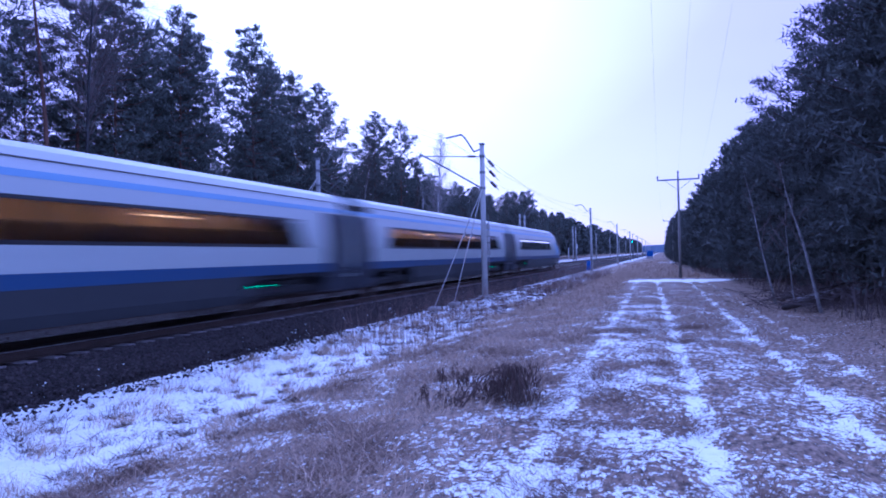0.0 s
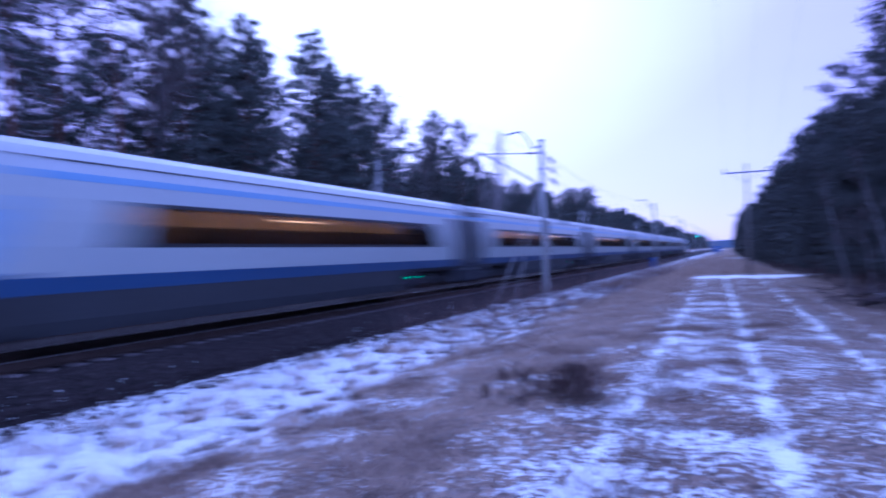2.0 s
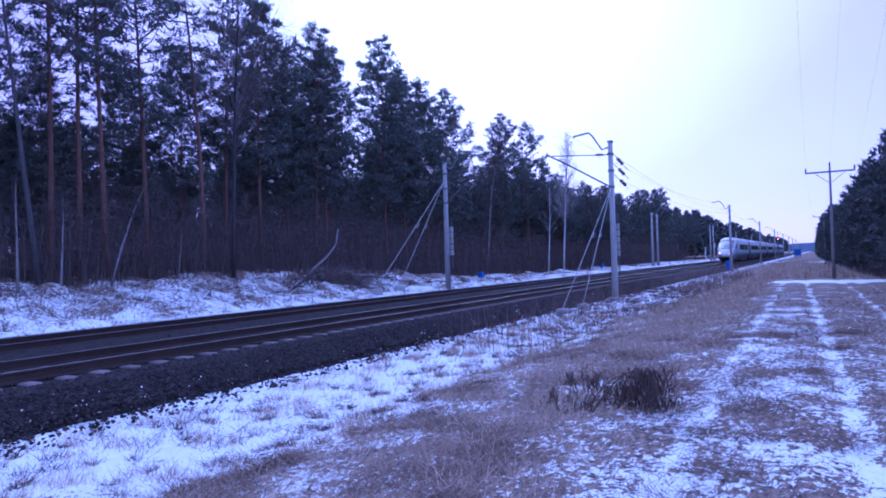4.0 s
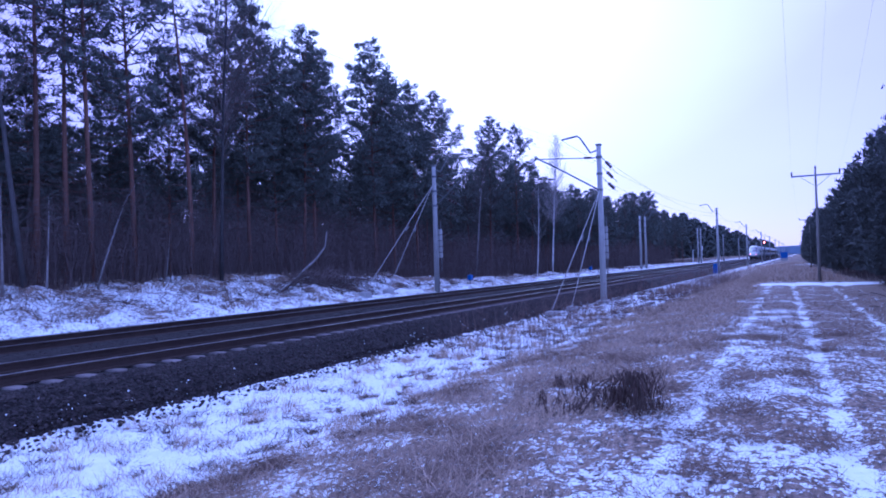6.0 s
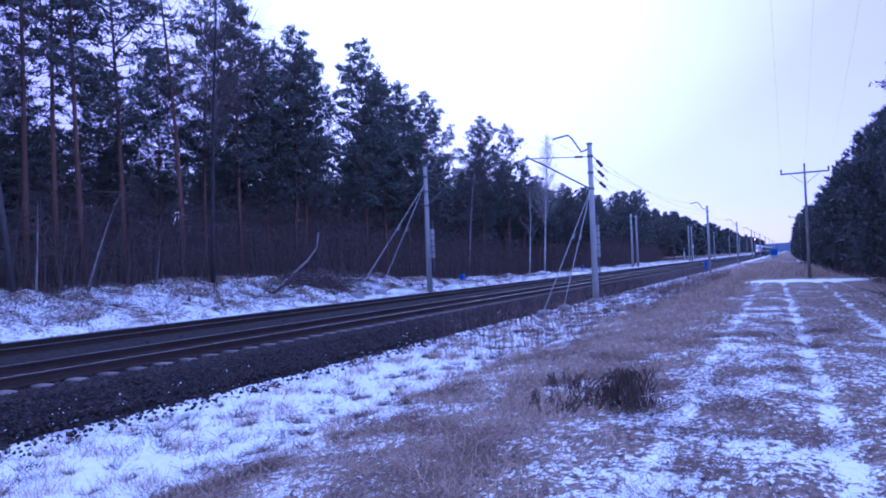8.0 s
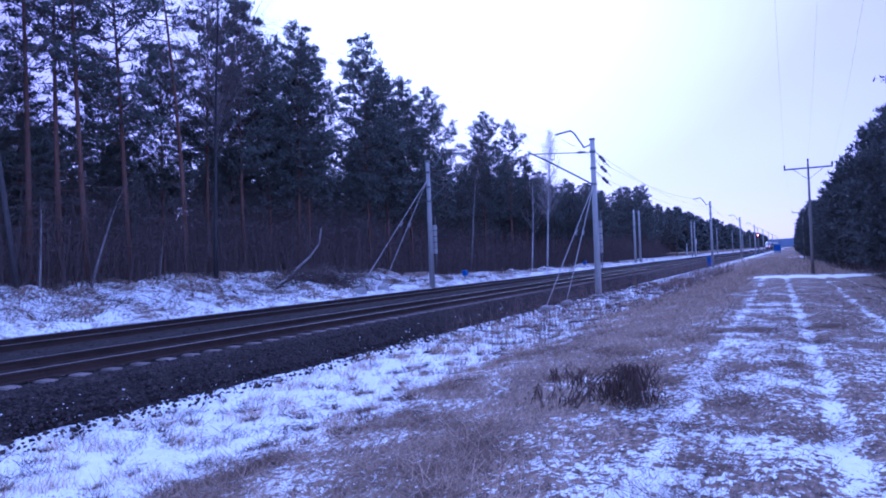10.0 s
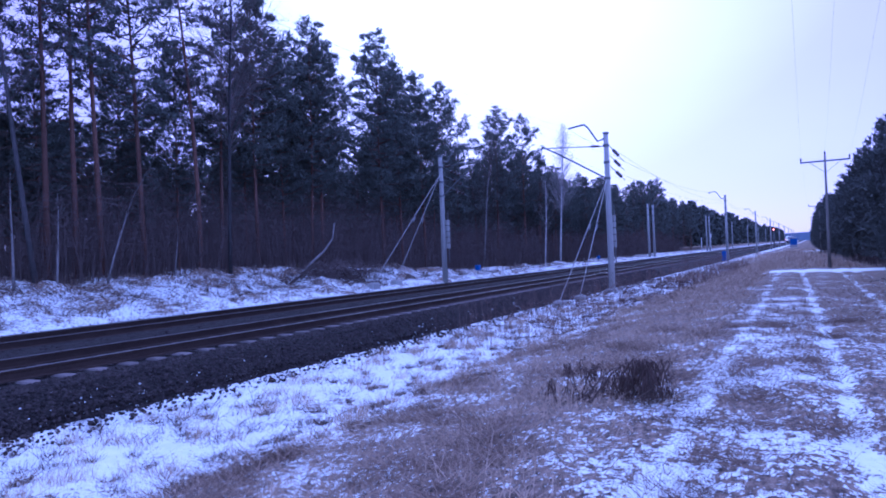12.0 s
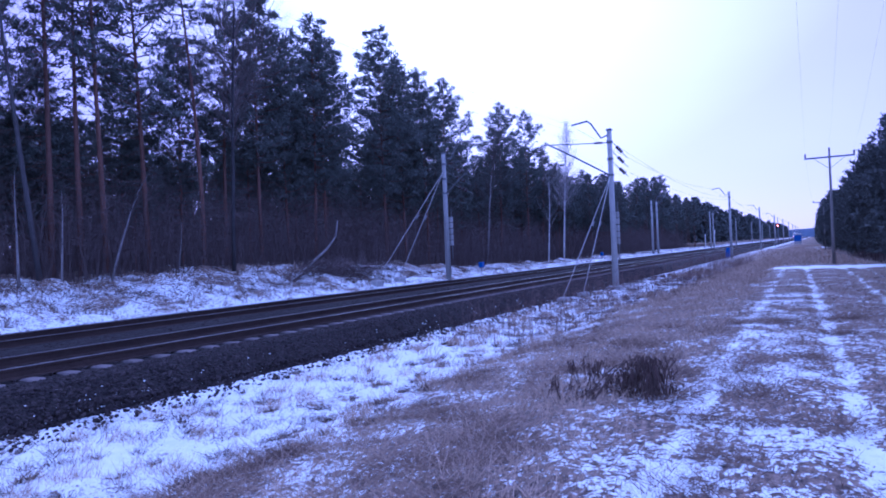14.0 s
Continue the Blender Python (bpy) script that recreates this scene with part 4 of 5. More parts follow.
def build_grass():
    rng = np.random.default_rng(33)
    # the tall dry grass of the bank between ditch and track
    n = 52000
    y = 2.6 + 62 * rng.random(n) ** 1.9
    x = -5.5 + 4.0 * rng.random(n) + np.clip((y - 10) * -0.02, -0.6, 0.1)
    keep = rng.random(n) < np.interp(x, (-6.2, -5.2, -3, -1.9, -1.5), (0.15, 0.8, 1, 0.8, 0.25)) * (0.55 + 0.45 * np.sin(x * 2.1 + np.sin(y * 1.3) * 1.5) ** 2)
    x, y = x[keep], y[keep]
    blades("dry_grass", x, y, 0.05 + 0.17 * rng.random(len(x)) ** 1.6, 1.0, 0.008 + 0.00035 * y, DRY_GRASS, "matted dry brown grass on the bank", "grass", 1)
    # tussocks, combed over by wind and snow
    cx, cy = -5.6 + 6.2 * rng.random(90), 3.2 + 13 * rng.random(90) ** 1.3
    x, y = np.repeat(cx, 200) + rng.normal(0, 0.17, 90 * 200), np.repeat(cy, 200) + rng.normal(0, 0.12, 90 * 200)
    blades("grass_tussocks", x, y, 0.05 + 0.16 * rng.random(len(x)), 1.5, 0.005, DARK_GRASS, "brown tussocks of flattened grass", "grass", 6)
    # short stubble between the ruts
    n = 90000
    y = 2.8 + 42 * rng.random(n) ** 1.7
    x = -1.8 + 6.2 * rng.random(n)
    clump = np.array([noise.noise(Vector((a * 8.0, b * 6.0, 4))) + 0.3 * noise.noise(Vector((a * 2.2, b * 1.2, 4))) for a, b in zip(x, y)])
    keep = (clump > 0.16) & (np.abs(x - 0.48 + 0.024 * y) > 0.07) & (rng.random(n) < np.interp(y, (14, 26, 34), (1, 0.35, 0.0)))
    x, y = x[keep], y[keep]
    blades("grass_stubble", x, y, 0.02 + 0.07 * rng.random(len(x)), 0.9, 0.005 + 0.0006 * y, DARK_GRASS, "short brown grass stubble poking through snow", "grass", 2)
    # dark stalks standing in the snowy ditch
    n = 42000
    y = 3 + 55 * rng.random(n) ** 1.5
    x = -9.4 + 4.2 * rng.random(n)
    clump = np.array([noise.noise(Vector((a * 4.5, b * 4.5, 8))) + 0.6 * noise.noise(Vector((a * 1.3, b * 1.3, 8))) for a, b in zip(x, y)])
    keep = clump > 0.38
    x, y = x[keep], y[keep]
    blades("ditch_weeds", x, y, 0.04 + 0.22 * rng.random(len(x)) ** 2.5, 0.6, 0.006 + 0.0003 * y, WEED_DARK, "withered weeds in the snowy ditch", "weeds", 3)
    # matted dark heaps of dead leaves and weeds on the ditch snow and the forest bank
    for name, x0, span, count, per, mat, label, seed in (("ditch_heaps", -9.3, 4.6, 620, 55, WEED_DARK, "dark flattened heaps of weeds on the ditch snow", 11), ("bank_heaps", -25.4, 5.4, 520, 45, TWIGS, "dark brushwood litter on the snowy forest bank", 12)):
        cx, cy = x0 + span * rng.random(count), 3.0 + 48 * rng.random(count) ** 1.5
        size = np.repeat(0.03 + 0.13 * rng.random(count) ** 2.2, per)
        x, y = np.repeat(cx, per) + rng.normal(0, 1, count * per) * size, np.repeat(cy, per) + rng.normal(0, 1.2, count * per) * size
        blades(name, x, y, 0.03 + 0.10 * rng.random(len(x)) ** 1.5 + 0.2 * size * rng.random(len(x)), 1.0, 0.007 + 0.0003 * y, mat, label, "weeds", seed)
    # little upright tufts that stand out of the snow
    cx, cy = -9.0 + 4.0 * rng.random(260), 3.2 + 30 * rng.random(260) ** 1.4
    x, y = np.repeat(cx, 45) + rng.normal(0, 0.09, 260 * 45), np.repeat(cy, 45) + rng.normal(0, 0.09, 260 * 45)
    blades("ditch_tufts", x, y, 0.05 + 0.24 * rng.random(len(x)) ** 1.6, 0.5, 0.004 + 0.0006 * y, DRY_GRASS, "dry tufts standing out of the ditch snow", "grass", 7)
    # a reddish stand of stalks round the mast feet
    n = 1900
    y = 15 + 55 * rng.random(n) ** 1.2
    x = -8.4 + 3.2 * rng.random(n) + np.clip((y - 30) * 0.01, -0.1, 0.4)
    h = 0.3 + 1.3 * rng.random(n) ** 1.2
    base = np.stack([x, y, on_ground(x, y) - 0.02], 1)
    tip = base + np.stack([rng.normal(0, 0.13, n) * h, rng.normal(0, 0.13, n) * h, h], 1)
    v, t = spikes(base, tip, 0.007 + 0.00020 * y, rng)
    vs, ts, off = [v], [t], len(v)
    for _ in range(4):
        a = base + (tip - base) * (0.35 + 0.6 * rng.random((n, 1)))
        v, t = spikes(a, a + (rng.normal(0, 0.30, (n, 3)) + (0, 0, 0.28)) * h[:, None] * 0.5, 0.005 + 0.00016 * y, rng)
        vs.append(v)
        ts.append(t + off)
        off += len(v)
    stuff("dead_stalks", np.concatenate(vs), np.concatenate(ts), DARK_STALK, "tall branching brown dead stalks round the mast feet", "weeds")
    # weeds and snow-free grass on the far bank
    n = 17000
    y = -5 + 110 * rng.random(n) ** 1.3
    x = -25.5 + 5.6 * rng.random(n)
    clump = np.array([noise.noise(Vector((a * 0.8, b * 0.8, 1))) for a, b in zip(x, y)])
    keep = clump > -0.1
    x, y = x[keep], y[keep]
    blades("bank_weeds", x, y, 0.10 + 0.35 * rng.random(len(x)), 0.6, 0.02, WEED_DARK, "brown weeds on the snowy forest bank", "weeds", 5)
    # rank brown grass past the crossing
    n = 9000
    y = 46 + 110 * rng.random(n) ** 1.3
    x = -8.5 + 11 * rng.random(n) - np.clip((y - 46) * 0.02, 0, 2)
    blades("far_grass", x, y, 0.10 + 0.3 * rng.random(n), 0.5, 0.05, DRY_GRASS, "rank brown grass beyond the crossing", "grass", 8)


build_grass()


def weed_clump(name, label, stems, leaf_points, seed, leaf=0.15, per=8):
    """A dead plant: dark stems given by their bends, and shrivelled leaves that hang from points along them."""
    rng = np.random.default_rng(seed)
    clump = tagged(new(name), label, "weed clump", "dead weed clumps")
    m = Mesh()
    for pts, r in stems:
        m.tube(pts, [r * (1 - 0.6 * i / (len(pts) - 1)) for i in range(len(pts))], 4, cap=False)
    tagged(part("stem_tangle", m, WEED_DARK, clump), "thin dark arching dead stems", kind="stuff")
    p = np.repeat(np.array(leaf_points), per, 0) + rng.normal(0, 0.022, (len(leaf_points) * per, 3))
    d = rng.normal(0, 0.30, p.shape) + (0, 0, -0.9)
    v, t = spikes(p, p + d * leaf * (0.5 + 0.8 * rng.random((len(p), 1))), 0.012, rng)
    ob = new("foliage", fast_mesh("foliage", v, t, WEED_BLACK))
    ob.parent = clump
    tagged(ob, "shrivelled hanging brown leaves")


def arched_clump(x, y, height, radius, n, seed):
    """Stems that rise together, bow over on all sides and hang to the ground as a dark dome."""
    rng = np.random.default_rng(seed)
    stems, hang = [], []
    g = relief(x, y)
    for _ in range(n):
        az, r = rng.random() * 6.28, radius * (0.65 + 0.4 * rng.random())
        d = np.array([math.cos(az), math.sin(az)])
        top = height * (0.72 + 0.3 * rng.random())
        a = np.array([x, y]) - d * 0.05 + rng.normal(0, 0.05, 2)
        pts = []
        for k in range(8):
            u = k / 7
            q = a + d * r * u ** 0.8
            pts.append((q[0], q[1], g - 0.02 + top * math.sin(min(1.0, 0.1 + 1.25 * u) * math.pi * 0.5) * (1 - max(0, u - 0.55) ** 1.5 * 2.2)))
        stems.append((pts, 0.007))
        hang += pts[4:8]
    weed_clump("weed_clump", "dark tangled dome of collapsed dead weeds in snow", stems, hang, seed, 0.13, 4)


def upright_clump(x, y, height, n, seed):
    """A few stiff stems with withered leaves drooping from their tops."""
    rng = np.random.default_rng(seed)
    stems, hang = [], []
    g = relief(x, y)
    for _ in range(n):
        a, lean = np.array([x, y]) + rng.normal(0, 0.04, 2), rng.normal(0, 0.10, 2)
        h = height * (0.7 + 0.35 * rng.random())
        pts = [(a[0] + lean[0] * u, a[1] + lean[1] * u, g - 0.02 + h * u) for u in (0, 0.4, 0.75, 1.0)]
        pts.append((pts[-1][0] + 0.05 * rng.normal(), pts[-1][1], pts[-1][2] - 0.07))
        stems.append((pts, 0.006))
        hang += pts[2:]
    weed_clump("weed_clump", "upright withered weed with drooping dark leaves", stems, hang, seed, 0.13, 5)


def bowed_stem(x, y, dx, dy, height, seed):
    """One long stem bowed to the ground, with a few leaves left on it."""
    g = relief(x, y)
    pts = [(x + dx * u, y + dy * u, g + 0.02 + height * math.sin(math.pi * 0.62 * u)) for u in (0, 0.2, 0.4, 0.6, 0.8, 1.0)]
    weed_clump("weed_clump", "long dead stem bowed over the snow", [(pts, 0.011)], pts[2:], seed, 0.10, 3)


arched_clump(-1.60, 7.45, 0.52, 0.30, 40, 1)
arched_clump(-1.84, 7.45, 0.36, 0.22, 9, 5)
for k, (x, y, h, n) in enumerate(((-2.50, 7.95, 0.42, 4), (-2.38, 7.95, 0.44, 4), (-2.27, 8.0, 0.40, 4), (-2.62, 7.4, 0.30, 4), (-2.05, 7.8, 0.24, 6), (-2.2, 7.5, 0.16, 6))):
    upright_clump(x, y, h, n, 20 + k)
bowed_stem(-2.15, 7.15, 0.55, 0.25, 0.44, 31)
bowed_stem(-2.25, 7.2, 0.45, 0.4, 0.36, 32)
bowed_stem(-2.4, 7.25, 0.5, 0.05, 0.16, 33)


def build_logs():
    """Fallen trunks and brushwood."""
    def log(pts, r, mat, label, name="fallen_branch"):
        ob = tagged(part(name, Mesh().tube(pts, [r * (1 - 0.6 * i / (len(pts) - 1)) for i in range(len(pts))], 7), mat, smooth=True), label, "branch")
        return ob
    z = lambda x, y: float(ground_height(x, y))
    log([(-23.2, 27.6, 0.9), (-23.3, 28.4, 1.46), (-23.3, 29.5, 2.07), (-23.3, 30.35, 2.77), (-23.3, 30.56, 3.65)], 0.10, BIRCH, "bent pale broken birch trunk on the snowy bank", "broken_birch")
    log([(-22.5, 25.5, 0.4), (-22.8, 27.2, 1.0), (-23.0, 28.8, 1.6)], 0.06, BARK_DARK, "dark fallen branch on the snowy bank")
    log([(3.4, 20.5, 0.25), (4.6, 21.6, 0.45), (6.0, 22.5, 0.5)], 0.09, BIRCH, "pale log lying on a brushwood heap")
    log([(2.9, 19.6, 0.12), (4.4, 21.0, 0.3), (5.4, 22.6, 0.34)], 0.08, BARK_DARK, "dark log lying on a brushwood heap")
    log([(3.2, 21.8, 0.2), (4.8, 22.4, 0.6), (6.4, 22.4, 0.75)], 0.06, BARK_DARK, "dark branch sticking out of a brushwood heap")
    rng = np.random.default_rng(40)
    n = 900
    x, y = rng.normal(4.4, 0.9, n), rng.normal(21.6, 1.1, n)
    a = np.stack([x, y, 0.05 + 0.4 * rng.random(n)], 1)
    d = rng.normal(0, 1, (n, 3)) * (0.7, 0.5, 0.3)
    v, t = spikes(a - d * 0.3, a + d * 0.6, 0.03, rng)
    stuff("brushwood_heap", v, t, TWIGS, "heap of cut dark brushwood by the conifers", "brushwood")
    n = 1500
    x, y = rng.normal(-22.6, 0.6, n), rng.normal(30.0, 2.2, n)
    a = np.stack([x, y, on_ground(x, y) + 0.7 * rng.random(n) ** 1.5], 1)
    d = rng.normal(0, 1, (n, 3)) * (0.4, 0.9, 0.5)
    v, t = spikes(a - d * 0.3, a + d * 0.7, 0.03, rng)
    stuff("brushwood_heap", v, t, TWIGS, "tangle of dark branches on the snowy bank", "brushwood")


build_logs()


def build_trackside():
    box = tagged(new("trackside_cabinet"), "bright blue steel equipment cabinet beside the field track", "cabinet")
    box.matrix_basis = pose(-4.15, 205, 0.3)
    part("body", Mesh().box(-0.85, 0.85, -0.8, 0.8, 0.0, 1.55, bevel=0.04), BLUE_PAINT, box)
    part("roof", Mesh().box(-0.95, 0.95, -0.9, 0.9, 1.55, 1.66, bevel=0.03), BLUE_PAINT, box)
    part("plinth", Mesh().box(-0.9, 0.9, -0.85, 0.85, -0.7, 0.0), CONCRETE, box)
    for x, y, z in ((-9.55, 90.9, -0.5), (-20.5, 43.0, 0.2), (-20.6, 74, 0.2)):
        b = tagged(new("junction_box"), "small bright blue junction box on a post beside the track", "junction box", "blue junction boxes")
        b.matrix_basis = pose(x, y, z)
        big = 1.25 if x > -10 else 0.75
        part("post", Mesh().box(-0.05, 0.05, -0.05, 0.05, -0.6, 0.5), CONCRETE, b)
        part("box", Mesh().box(-0.19 * big, 0.19 * big, -0.2, 0.2, 0.25 if big < 1 else -0.1, 0.62 if big < 1 else 1.1, bevel=0.03), BLUE_PAINT, b)
    sig = tagged(new("railway_signal"), "railway signal on a post, changing from green to red", "signal")
    sig.matrix_basis = pose(-9.3, 216, -0.4)
    part("post", Mesh().tube([(0, 0.2, -0.4), (0, 0.2, 7.4)], [0.09, 0.07], 8), STEEL, sig)
    part("head", Mesh().box(-0.30, 0.30, 0.02, 0.20, 4.75, 5.95, bevel=0.06), TRAIN_DARK, sig)
    for s in (-1, 1):
        part("side_plate", Mesh().box(s * 0.32 - 0.15, s * 0.32 + 0.15, -0.22, -0.18, 4.75, 5.75, bevel=0.01), TRAIN_DARK, sig)
    part("cover", Mesh().box(-0.17, 0.17, -0.22, -0.18, 4.75, 5.15, bevel=0.01), TRAIN_DARK, sig, "black plate below the lit opening")
    part("hood", Mesh().box(-0.17, 0.17, -0.22, -0.18, 5.46, 5.75, bevel=0.01), TRAIN_DARK, sig, "black plate above the lit opening")
    vane = part("colour_vane", Mesh().box(-0.05, 0.05, -0.06, -0.02, -0.3, 0.3), TRAIN_DARK, sig, "turning vane that carries both lenses")
    vane.matrix_basis = pose(0, 0, 5.0)
    for a, mat, name in ((0, RED_SIGNAL, "red_lens"), (85, GREEN_SIGNAL, "green_lens")):
        x, z = 0.30 * math.sin(radians(a)), 0.30 * math.cos(radians(a))
        part(name, Mesh().tube([(x, -0.07, z), (x, -0.13, z)], [0.14, 0.13], 14), mat, vane, "glowing " + name.replace("_", " "))
    part("ladder", Mesh().box(-0.18, 0.18, 0.24, 0.28, 0.2, 6.0), STEEL, sig)
    for x, y in ((-20.0, 150), (-20.4, 168)):
        s = tagged(new("railway_marker"), "white trackside marker post with a small board", "marker", "trackside markers")
        s.matrix_basis = pose(x, y, 0)
        part("post", Mesh().box(-0.06, 0.06, -0.06, 0.06, -0.2, 3.6), WHITE_PAINT, s)
        part("board", Mesh().box(-0.2, 0.2, -0.10, -0.07, 2.9, 3.9), WHITE_PAINT if y > 160 else TRAIN_DARK, s)
    return vane


vane = build_trackside()

# ---- the train: seven cars, the rear cab towards the viewer's end of the line ----
SIDE = [(1.20, 0.36), (1.32, 0.46), (1.39, 1.11), (1.405, 1.40), (1.415, 1.92), (1.37, 2.45), (1.32, 2.77), (1.25, 3.12), (1.235, 3.22), (1.17, 3.44), (1.02, 3.66), (0.72, 3.82), (0.36, 3.89), (0.0, 3.90)]


def side_at(z):
    return float(np.interp(z, [p[1] for p in SIDE], [p[0] for p in SIDE]))


def skin(m, z0, z1, y0, y1, thick=0.07, sides=(-1, 1), slope0=0.0, slope1=0.0, steps=4, out=0.0):
    """A curved side panel of the car body, between two heights; its ends may slant."""
    for s in sides:
        rings = []
        for i in range(steps + 1):
            k = i / steps
            z = z0 + (z1 - z0) * k
            x = side_at(z) + out
            a, b = y0 + slope0 * k, y1 + slope1 * k
            rings.append([(s * x, a, z), (s * x, b, z), (s * (x - thick), b, z), (s * (x - thick), a, z)])
        m.loft(rings)
    return m


def roof(m, y0, y1, z0=3.22):
    arc = [(x, z) for x, z in SIDE if z >= z0 - 1e-6]
    ring = arc + [(-x, z) for x, z in reversed(arc[:-1])] + [(-1.0, z0 - 0.06), (1.0, z0 - 0.06)]
    return m.loft([[(x, y, z) for x, z in ring] for y in (y0, (y0 + y1) / 2, y1)])


def bogie(parent, y):
    m = Mesh()
    for s in (-1, 1):
        m.box(s * 1.05 - 0.09, s * 1.05 + 0.09, y - 1.75, y + 1.75, 0.52, 0.78, bevel=0.04)
        m.box(s * 1.10 - 0.14, s * 1.10 + 0.14, y - 0.4, y + 0.4, 0.62, 0.98, bevel=0.05)
    m.box(-1.0, 1.0, y - 0.25, y + 0.25, 0.55, 0.85)
    b = part("bogie", m, TRAIN_DARK, parent, "black bogie frame")
    return b


def fill_car(car, length, band0, band1, doors, bogies, cab=False):
    """The parts of one car; y runs from its rear to its front."""
    lo, hi = (7.6, length - 0.35) if cab else (0.35, length - 0.35)
    part("navy_stripe", skin(Mesh(), 1.12, 1.40, lo, hi, out=0.004, steps=2), TRAIN_BLUE, car, "deep blue stripe along the sill")
    part("sky_blue_stripe", skin(Mesh(), 3.10, 3.24, lo, hi, out=0.005, steps=2), TRAIN_LIGHT_BLUE, car, "thin sky-blue stripe under the roof")
    if cab:
        part("roof", roof(Mesh(), lo, hi), TRAIN_ROOF, car, "pale grey-white curved roof")
    else:
        for y0, y1 in ((lo + 1.7, WELL[0]), (WELL[1], hi)):
            part("roof", roof(Mesh(), y0, y1), TRAIN_ROOF, car, "pale grey-white curved roof")
    if not cab:
        part("roof_well", Mesh().box(-1.14, 1.14, lo, lo + 1.7, 3.18, 3.50, bevel=0.05), TRAIN_DARK, car, "dark lowered roof over the car end")
    seam = Mesh()
    skin(seam, 3.455, 3.478, (lo + 0.3 if cab else lo + 1.8), hi - 0.3, thick=0.05, out=0.03, steps=1)
    part("roof_seam", seam, TRAIN_DARK, car, "dark seam along the roof edge")
    b0, b1 = bogies
    for a, b in ((max(lo, b0 + 1.9), b1 - 1.9),):
        if b - a > 0.3:
            for s in (-1, 1):
                part("skirt", skin(Mesh(), 0.40, 1.12, a, b, steps=3, sides=(s,)), TRAIN_GREY, car, "dark grey underfloor skirt panel")
    part("floor", Mesh().box(-1.28, 1.28, lo, hi, 1.0, 1.25), TRAIN_DARK, car)
    part("lower_frame", Mesh().box(-0.8, 0.8, lo + 0.5, hi - 0.5, 0.45, 1.0), TRAIN_DARK, car)
    part("lining", Mesh().box(-0.30, 0.30, band0 - 0.4, band1 + 0.4, 1.25, 2.95), CABIN, car, "warm-toned interior partition")
    part("ceiling", Mesh().box(-1.16, 1.16, lo, hi, 2.86, 2.94), WHITE_PAINT, car)
    for s in (-1, 1):
        part("window", skin(Mesh(), 1.93, 2.76, band0, band1, thick=0.012, sides=(s,), slope0=0.35, slope1=-0.35, out=-0.035), GLASS, car, "dark tinted window band")
        y, k = band0 + 0.6, 1
        while y < band1 - 2.0:
            if k % 3 == 0:
                part("light_strip", Mesh().box(s * 0.82 - 0.03, s * 0.82 + 0.03, y, y + 1.3, 2.61, 2.64), CEILING_LIGHT, car, "glowing warm ceiling light strip")
            k += 1
            part("cabin_lamp", Mesh().box(s * 0.72 - 0.12, s * 0.72 + 0.12, y + 0.2, y + 2.2, 2.842, 2.858), CABIN_LAMP, car, "flat warm lamp in the cabin ceiling")
            y += 2.6
        y, k = band0 + 0.7, 0
        while y < band1 - 0.6:
            seats = Mesh()
            seats.box(s * 0.80 - 0.42, s * 0.80 + 0.42, y, y + 0.16, 1.25, 2.38, bevel=0.05)
            seats.box(s * 0.80 - 0.42, s * 0.80 + 0.42, y + 0.16, y + 0.6, 1.25, 1.70, bevel=0.05)
            part("seat", seats, SEAT, car, "dark seat behind the windows")
            y += 0.98
        y = band0 + 2.4
        while y < band1 - 1.5:
            part("window_post", skin(Mesh(), 1.93, 2.76, y, y + 0.28, thick=0.03, sides=(s,), out=-0.05), TRAIN_DARK, car)
            y += 2.35
        for z, e in ((1.90, -0.1), (2.70, 0.25)):
            part("window_border", skin(Mesh(), z, z + 0.08, band0 + e, band1 - e, thick=0.03, sides=(s,), out=0.003, steps=1), TRAIN_DARK, car)
        for a, b in doors:
            door = part("door", skin(Mesh(), 0.46, 3.05, a, b, sides=(s,), out=0.018, steps=14), TRAIN_DOOR, car, "dark blue-grey passenger door")
            part("door_window", skin(Mesh(), 1.75, 2.75, a + 0.25, b - 0.25, sides=(s,), thick=0.02, out=0.024), TRAIN_DARK, door)
        part("marker_lamp", Mesh().box(s * 1.365 - 0.02, s * 1.365 + 0.005, length - 5.72, length - 5.62, 0.81, 0.845), GREEN_LAMP, car, "small glowing green marker lamp")
    for y in bogies:
        b = bogie(car, y)
        for wy in (y - 1.35, y + 1.35):
            w = Mesh()
            for s in (-1, 1):
                w.tube([(s * 0.70, wy, 0.445), (s * 0.84, wy, 0.445)], [0.445, 0.445], 20)
            w.tube([(-0.8, wy, 0.445), (0.8, wy, 0.445)], [0.09, 0.09], 8)
            part("wheelset", w, RAIL, b)


WELL = (18.2, 22.0)


